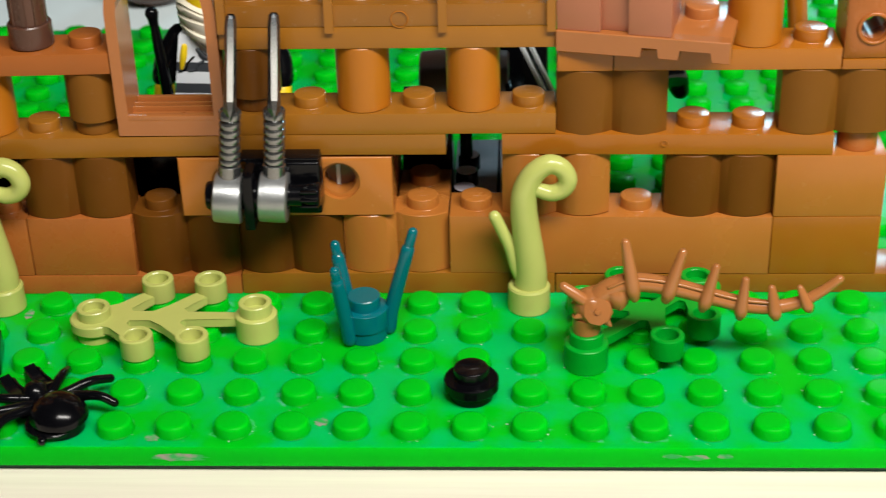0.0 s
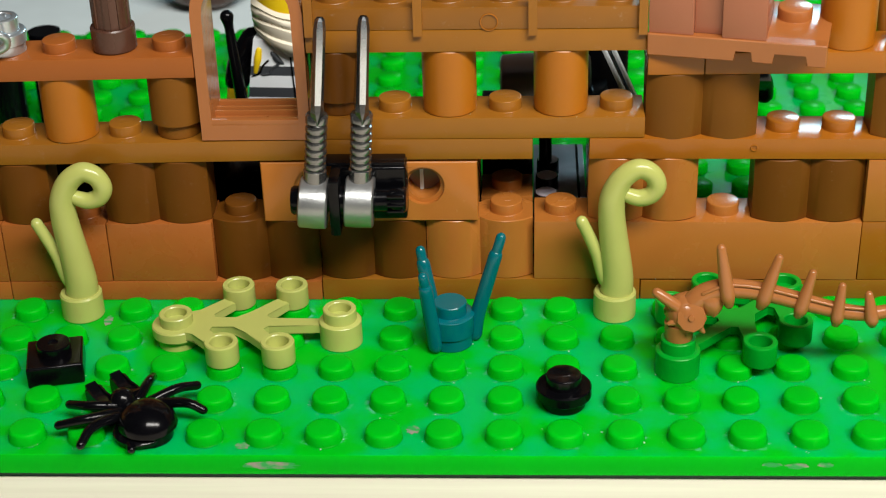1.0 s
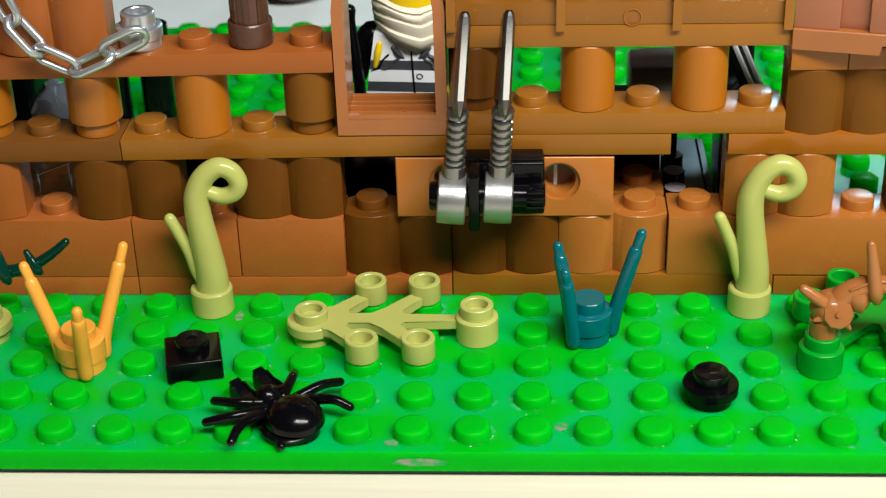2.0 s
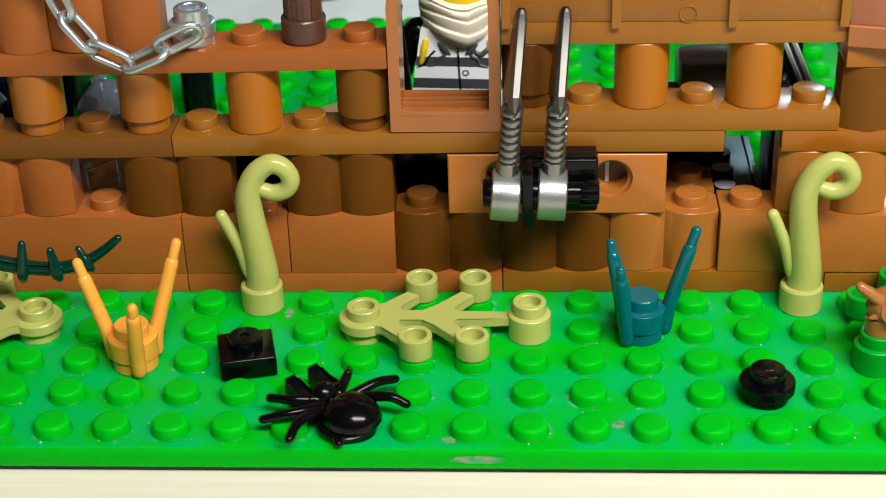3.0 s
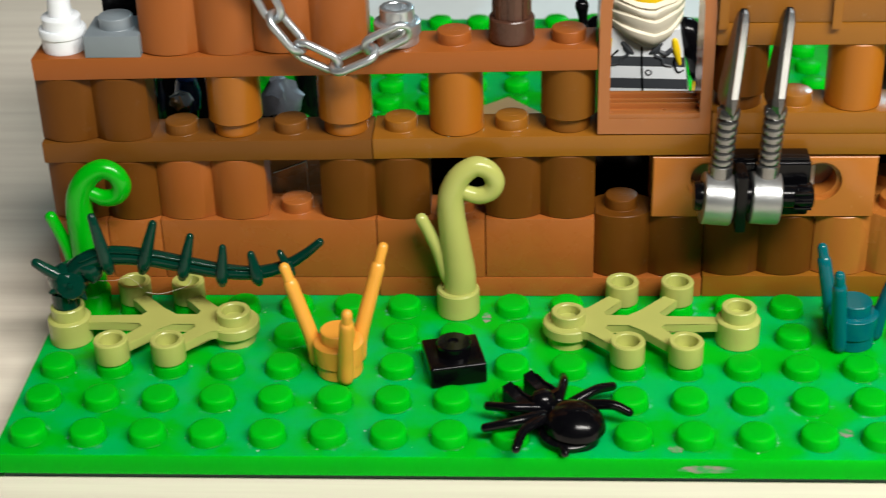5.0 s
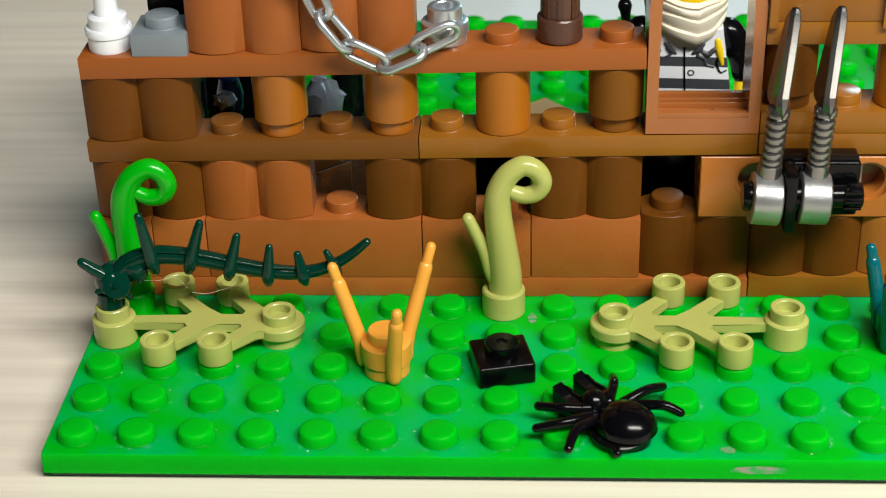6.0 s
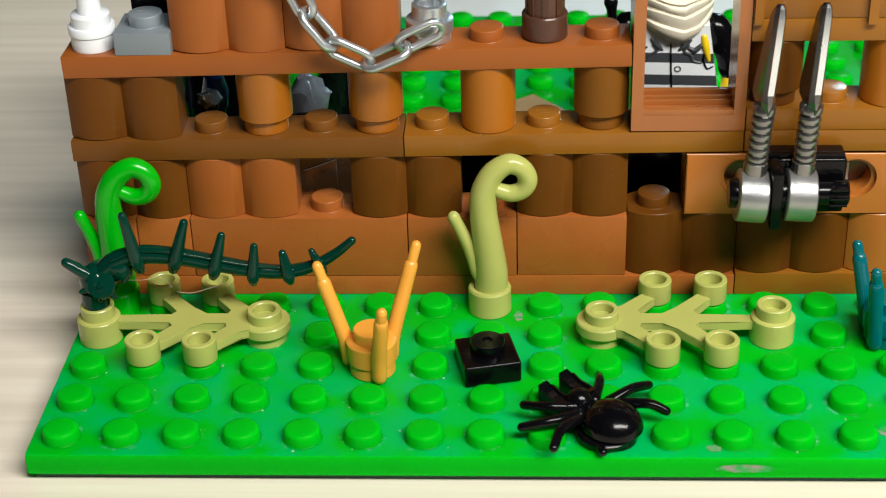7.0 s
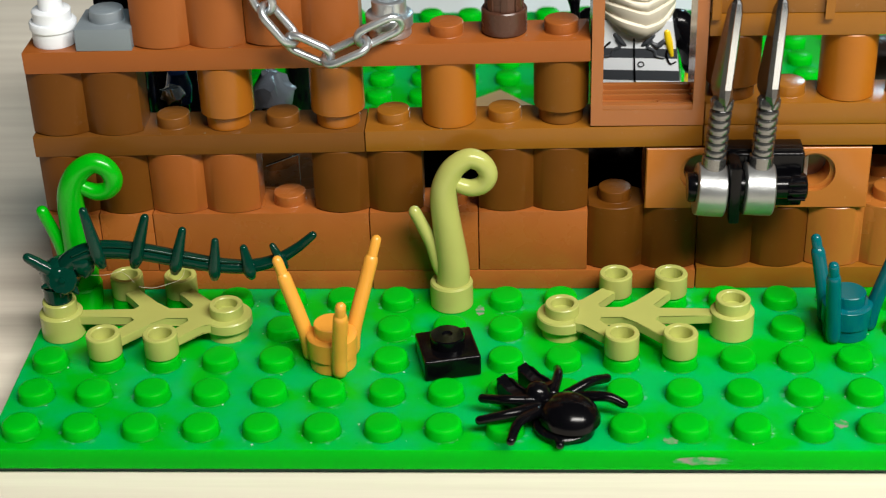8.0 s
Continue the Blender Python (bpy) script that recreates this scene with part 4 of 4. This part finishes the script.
def spider(x, y, turn):
    """Body along +x from head to tail."""
    t = thing("toy_spider", (x, y, 0), "glossy black plastic toy spider on the green studs", "toy spider", turn=turn)
    own = lathe([(0, 0), (3.2, 0), (3.3, 1.5)] + [(3.95 * math.cos(a), 1.9 + 3.1 * math.sin(a)) for a in [k * math.pi / 20 for k in range(10)]] + [(0, 5.0)], 32)
    for v in own.verts:
        v.co.x *= 1.06
    part("abdomen", own, BLACK, t)
    part("belly_rim", lathe([(0, 0), (3.2, 0), (3.8, 0.5), (3.9, 1.1), (3.5, 1.5), (0, 1.5)], 32, (-0.5, -0.7, 0)), BLACK, t)
    own = lathe([(0, 0.4), (1.7, 0.7), (1.95, 2.0), (1.8, 3.4), (1.2, 4.25), (0.55, 4.6), (0, 4.65)], 22, (-5.7, -0.15, 0))
    part("head", own, BLACK, t)
    for a in (-1, 1):
        own = slab_poly([(-4.6, 0.6), (-9.0, 1.0), (-9.8, 2.6), (-9.9, 4.8), (-9.0, 4.2), (-7.6, 3.7), (-6.0, 3.7), (-4.6, 4.2)], -1.1, 1.1, 0.3)
        own.transform(Matrix.Translation((-0.7, 1.95 * a - 0.1, -0.5)) @ Matrix.Rotation(radians(90), 4, "X"))
        part("fang", own, BLACK, t)
    for root, knee, tip in (((-5.0, -1.0), (-7.2, -4.4), (-10.6, -5.5)), ((-3.8, -2.0), (-4.6, -6.2), (-7.3, -9.2)), ((-3.1, -2.6), (-2.5, -6.8), (-1.3, -9.5)),
                            ((-4.6, 1.6), (-6.4, 4.5), (-8.4, 6.5)), ((-3.0, 2.6), (-2.3, 6.4), (-2.2, 9.6)), ((-1.6, 3.4), (1.6, 5.4), (3.4, 6.7))):
        part("leg", tube([(*root, 2.7, 0.78), (*knee, 3.3, 0.68), (*tip, 2.4, 0.62)], 12, 6), BLACK, t)
    part("leg", tube([(0.4, -3.2, 0.9, 0.66), (1.3, -3.7, 0.9, 0.64), (2.3, -4.2, 0.9, 0.6)], 12, 3), BLACK, t)
    return t


spider(76.4, 4.5, -45)

# ---- behind the wall ----
t = thing("clear_panel", (0, 0, 0), "small clear plastic panel leaning behind the wall", "toy panel")
pane = bmesh.new()
front = [pane.verts.new((x, 49.0, z)) for x, z in ((32.0, 13.0), (37.0, 13.0), (37.0, 18.2), (32.0, 16.3))]
back = [pane.verts.new((v.co.x, 49.5, v.co.z)) for v in front]
pane.faces.new(front)
pane.faces.new(back)
quads(pane, front, back)
part("pane", pane, CLEAR, t)
# White tubes draw the highlights along the clear panel's edges.
part("edge", tube([(32.0, 48.95, 16.3, 0.07), (37.0, 48.95, 18.2, 0.07)], 6, 1), WHITE, t, "white line painting the highlight on the edge")
part("edge", tube([(37.0, 48.95, 18.2, 0.07), (37.0, 48.95, 13.1, 0.07)], 6, 1), WHITE, t, "white line painting the highlight on the edge")
part_mat = thing("pale_card", (0, 0, 0), "plain pale blue-grey card lying on the table behind the baseplate", "card")
part("sheet", box(-8, 17 * P - 1, BASE_D * P + 1, 420, -H - 1.05, -H - 0.45, 0.1), PALE, part_mat)


def doll():
    """A plain toy doll in one mesh, in a striped shirt with a cream scarf."""
    own = bmesh.new()

    def tag(make, slot):
        n = len(own.faces)
        make()
        own.faces.ensure_lookup_table()
        for f in own.faces[n:]:
            f.material_index = slot
    tag(lambda: box(-6.2, 6.2, -3.8, 3.8, 0, 12.8, 0.4, own), 3)
    z = 12.8
    for h, slot in ((3.0, 0), (1.7, 1), (2.0, 0), (1.6, 1), (4.5, 0)):
        w0, w1 = 7.2 - 1.9 * (z - 12.8) / 12.8, 7.2 - 1.9 * (z + h - 12.8) / 12.8

        def band(z0=z, z1=z + h, w0=w0, w1=w1):
            v = [own.verts.new((a * w, y, q)) for q, w in ((z0, w0), (z1, w1)) for a, y in ((-1, -3.9), (1, -3.9), (1, 3.9), (-1, 3.9))]
            for f in ((0, 1, 5, 4), (1, 2, 6, 5), (2, 3, 7, 6), (3, 0, 4, 7), (4, 5, 6, 7), (3, 2, 1, 0)):
                own.faces.new([v[i] for i in f])
        tag(band, slot)
        z += h
    for a in (-1, 1):
        tag(lambda: tube([(a * 6.2, 0.6, 23.6, 2.2), (a * 8.2, 0.2, 20.4, 2.1), (a * 8.9, -1.2, 17.4, 1.9)], 14, 4, own), 3)
        tag(lambda: tube([(a * 8.9, -1.4, 16.4, 1.5), (a * 8.9, -2.2, 14.6, 1.6)], 12, 2, own), 2)
        tag(lambda: tube([(a * 4.6, -3.7, 23.8, 0.5), (a * 4.9, -3.75, 22.2, 0.6), (a * 5.4, -3.7, 20.0, 0.35)], 10, 4, own), 2)
    tag(lambda: tube([(0, -3.95, 22.6, 0.14), (0.2, -3.95, 18.0, 0.14), (0.5, -3.95, 13.0, 0.14)], 6, 3, own), 3)
    for a in (-1, 1):
        tag(lambda: tube([(a * 4.3, -3.92, 19.6, 0.16), (a * 3.2, -3.92, 19.9, 0.22), (a * 2.9, -3.92, 20.8, 0.2), (a * 1.9, -3.92, 21.4, 0.24), (a * 2.5, -3.92, 22.4, 0.2)], 6, 3, own), 1)
        tag(lambda: tube([(a * 1.2, -3.9, 21.6, 0.2), (a * 1.8, -3.9, 22.2, 0.42), (a * 2.6, -3.8, 23.2, 0.4)], 8, 3, own), 1)
    ring = [(1.1 + 0.42 * math.cos(w), -3.93, 18.5 + 0.42 * math.sin(w), 0.1) for w in [2 * math.pi * k / 12 for k in range(12)]]
    tag(lambda: tube(ring, 5, 1, own, cap=False, loop=True), 3)
    tag(lambda: tube([(-6.0, -3.93, 19.3, 0.1), (-4.8, -3.93, 19.9, 0.18), (-4.3, -3.93, 21.0, 0.16), (-3.4, -3.93, 22.0, 0.2)], 6, 4, own), 3)
    tag(lambda: tube([(6.0, -3.93, 19.0, 0.12), (5.2, -3.93, 18.7, 0.14), (4.6, -3.93, 20.2, 0.18), (4.9, -3.93, 21.4, 0.16), (4.2, -3.93, 22.4, 0.22)], 6, 4, own), 3)
    tag(lambda: tube([(2.6, -3.9, 22.0, 0.3), (3.4, -3.9, 21.6, 0.45), (4.2, -3.9, 22.4, 0.35)], 8, 3, own), 1)
    tag(lambda: lathe([(0, 25.0), (4.6, 25.2), (5.1, 26.2), (5.1, 33.2), (4.4, 34.4), (0, 34.6)], 28, bm=own), 2)

    def scarf():
        n = len(own.verts)
        lathe([(0, 23.6), (2.4, 23.8), (4.4, 25.0), (5.3, 25.9), (5.7, 26.6), (5.75, 27.2), (5.4, 27.5), (5.85, 28.1), (5.9, 28.8), (5.5, 29.1), (5.95, 29.7), (5.95, 30.3), (5.6, 30.6), (5.9, 31.0), (5.3, 31.6)], 40, (0, -0.4, 0), own)
        own.verts.ensure_lookup_table()
        for v in own.verts[n:]:
            if v.co.y < 0:
                v.co.z -= 2.2 * max(0.0, 1 - abs(v.co.x - 1.7) / 5.8) * min(1.0, -v.co.y / 4) * (1 if v.co.z < 28 else 0.6)
                v.co.z += 0.15 * math.sin(1.1 * v.co.x + v.co.z)
    tag(scarf, 4)
    return own


ob = part("toy_doll", doll(), [WHITE, STRIPE, YELLOW, BLACK, CREAM], None, "", (88.7, 79.0, 1.75), -4)
ob.scale = (1.13, 1.07, 1.05)
tagged(ob, "toy doll in a striped shirt and cream scarf behind the window", "doll")
t = thing("smoky_brick_stack", (0, 0, 0), "cloudy grey brick row with dark pegs behind the wall", "toy brick")
part("brick", box(16 * P + 0.1, 17 * P + 0.3, 6 * P + 0.1, 9.3 * P, 0, 3 * H, 0.2), DULL, t)
part("rim", box(16 * P + 0.2, 17 * P + 0.2, 6 * P + 0.15, 6 * P + 1.0, 3 * H - 0.05, 3 * H + 0.12, 0.03), GREY, t, "pale clear rim")
part("rim", box(17 * P - 1.0, 17 * P - 0.6, 6 * P + 1.1, 9.3 * P - 0.2, 3 * H - 0.05, 3 * H + 0.08, 0.02), BLACK, t, "thin dark joint")
for x, y in ((130.0, 52.2), (130.2, 58.0), (130.4, 63.8)):
    part("peg", lathe([(1.8, -0.1), (1.75, 2.2), (1.65, 2.3), (0, 2.3)], 24), BLACK, t, "dark see-through peg", (x, y, 3 * H))
    part("peg_top", lathe([(0, 2.25), (1.6, 2.25), (1.6, 2.42), (1.5, 2.46), (0, 2.46)], 24), DULL, t, "cloudy grey peg top", (x, y, 3 * H))
t = thing("brown_barrel", (130, 63, 0), "dark brown glossy toy barrel lying across a thin stand", "toy barrel")
part("stand", lathe([(0, 0), (2.6, 0), (2.6, 1.9), (1.1, 2.2), (1.0, 20.8), (0, 20.8)], 18), BLACK, t)
own = lathe([(0, -7), (4.4, -7), (4.75, -6.7), (5.0, -4), (5.05, 0), (5.0, 4), (4.75, 6.7), (4.4, 7), (0, 7)], 36)
own.transform(Matrix.Translation((0, 0, 25.3)) @ Matrix.Rotation(radians(90), 4, "Y"))
part("body", own, BARREL, t)
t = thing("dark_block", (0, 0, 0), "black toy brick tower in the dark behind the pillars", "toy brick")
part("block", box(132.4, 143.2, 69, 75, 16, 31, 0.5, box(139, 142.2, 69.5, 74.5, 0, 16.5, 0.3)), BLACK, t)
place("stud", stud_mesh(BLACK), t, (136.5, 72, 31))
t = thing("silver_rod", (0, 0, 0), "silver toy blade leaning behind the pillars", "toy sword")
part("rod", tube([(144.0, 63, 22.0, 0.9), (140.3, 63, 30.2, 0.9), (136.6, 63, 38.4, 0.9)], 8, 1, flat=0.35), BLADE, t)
# White tubes along the blade put its glint into colour.
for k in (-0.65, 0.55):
    part("edge", tube([(144.0 + k, 62.3, 22.0 + 0.45 * k, 0.42), (140.3 + k, 62.3, 30.2 + 0.45 * k, 0.42), (136.6 + k, 62.3, 38.4 + 0.45 * k, 0.42)], 6, 1), WHITE, t, "white line painting the glint along the blade")
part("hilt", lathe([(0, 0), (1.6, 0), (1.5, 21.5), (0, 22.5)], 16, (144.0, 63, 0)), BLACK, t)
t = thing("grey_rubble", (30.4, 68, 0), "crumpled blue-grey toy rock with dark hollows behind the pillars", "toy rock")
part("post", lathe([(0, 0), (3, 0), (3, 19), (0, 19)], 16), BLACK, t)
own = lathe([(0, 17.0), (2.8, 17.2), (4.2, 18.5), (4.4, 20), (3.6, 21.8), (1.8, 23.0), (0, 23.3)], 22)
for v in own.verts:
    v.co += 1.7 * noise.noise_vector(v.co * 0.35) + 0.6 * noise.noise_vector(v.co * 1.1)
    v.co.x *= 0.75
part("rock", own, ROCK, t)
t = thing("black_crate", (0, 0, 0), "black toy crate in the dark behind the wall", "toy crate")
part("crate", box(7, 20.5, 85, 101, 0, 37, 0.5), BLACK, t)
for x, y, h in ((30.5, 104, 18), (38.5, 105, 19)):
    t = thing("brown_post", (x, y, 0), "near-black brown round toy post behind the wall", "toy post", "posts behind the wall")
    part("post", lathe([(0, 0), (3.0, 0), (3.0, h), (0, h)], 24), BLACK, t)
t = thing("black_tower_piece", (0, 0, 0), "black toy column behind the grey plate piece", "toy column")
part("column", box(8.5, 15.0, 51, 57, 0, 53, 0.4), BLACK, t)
t = thing("blue_toy_piece", (17.6, 60.0, 0), "dark blue toy piece on a black post in the dark", "toy piece")
part("post", lathe([(0, 0), (1.4, 0), (1.4, 22), (0, 22)], 14), BLACK, t)
part("head", lathe([(0, 21.5), (1.8, 22), (2.1, 24.5), (1.5, 27), (0, 27.6)], 18), BLUE, t)
t = thing("chrome_toy_piece", (17.9, 53.0, 0), "small crumpled chrome toy piece behind the pillars", "toy piece")
part("stand", lathe([(0, 0), (1.5, 0), (1.3, 25.4), (0, 25.4)], 14), BLACK, t)
own = lathe([(0, 25.0), (1.6, 25.4), (2.0, 26.4), (1.2, 27.4), (0, 27.7)], 14)
for v in own.verts:
    v.co += 0.8 * noise.noise_vector(v.co * 0.8)
part("crumple", own, CHROME, t)
t = thing("black_staff", (80.5, 74, 0), "thin black toy club standing behind the window", "toy staff")
part("shaft", tube([(0, 0, 0, 0.9), (-0.5, 0, 16, 1.0), (-1.3, 0, 27, 0.9), (-1.6, 0, 31, 0.75), (-1.8, 0, 33, 1.15)], 12, 3), BLACK, t)
t = thing("black_horn", (0, 0, 0), "black curved toy horn behind the wall", "toy piece")
part("horn", tube([(155.0, 48.5, 28, 1.5), (157.0, 52.5, 29, 2.0), (160.0, 57, 28.4, 2.1), (162.6, 60, 27.0, 2.0), (163.6, 60.6, 24.6, 1.5)], 14, 5), BLACK, t)
t = thing("brown_bar", (0, 0, 0), "thin brown toy bar leaning behind the wall", "toy bar")
part("bar", tube([(182.5, 58, 0, 1.5), (180.6, 57, 34, 1.5), (179.0, 56, 48, 1.5)], 14, 1), GOLD, t)
t = thing("tan_tile", (66, 99, 0.0), "flat tan tile lying on the studs behind the wall", "toy tile", turn=40)
part("tile", box(-5, 5, -5, 5, 1.72, 2.9, 0.2), TAN, t)
t = thing("dark_dome", (54, 180, -H - 0.45), "dark brown rounded toy shell on the card behind", "toy shell")
part("dome", lathe([(0, 0), (5, 0.1), (9, 3), (11, 8), (11, 13), (8, 18), (0, 21)], 30), COCOA, t)


# ---- loose dust ----
def crumbs():
    """Tiny pale flakes lying round the studs and along the brick edges."""
    rnd = random.Random(11)
    own = bmesh.new()

    def flake(x, y, z, size):
        n = rnd.randint(3, 5)
        a0 = rnd.uniform(0, 6.28)
        ring = [own.verts.new((x + size * rnd.uniform(0.5, 1.3) * math.cos(a0 + 6.283 * k / n), y + size * rnd.uniform(0.5, 1.3) * math.sin(a0 + 6.283 * k / n), z)) for k in range(n)]
        tip = own.verts.new((x + rnd.uniform(-0.3, 0.3) * size, y, z + size * rnd.uniform(0.3, 0.9)))
        own.faces.new(ring)
        for k in range(n):
            own.faces.new((ring[k], ring[(k + 1) % n], tip))

    for k in range(230):
        i, j = rnd.randrange(0, 24), rnd.choice((0, 0, 1, 1, 2, 2, 3, 4))
        a, r = rnd.uniform(0, 6.283), 2.5 + abs(rnd.gauss(0, 0.5))
        flake((i + 0.5) * P + r * math.cos(a), (j + 0.5) * P + r * math.sin(a), 0.0, rnd.choice((0.07, 0.09, 0.12, 0.2)))
    for z, x0, x1 in ((8, 0, 96), (8, 96, 128), (8, 136, 184), (12, 0, 80), (9, 100, 144), (1, 0, 192), (14, 98, 142)):
        for k in range(6):
            x = rnd.uniform(x0 + 1, x1 - 1)
            flake(x, 5 * P + abs(rnd.gauss(0.35, 0.5)) + 0.1, level(x / P, z) - 0.04, rnd.choice((0.06, 0.08, 0.12)))
    return own


dust = part("dust_crumbs", crumbs(), CRUMB, None)
tagged(dust, "pale dust crumbs lying round the studs and edges", "dust", kind="stuff")
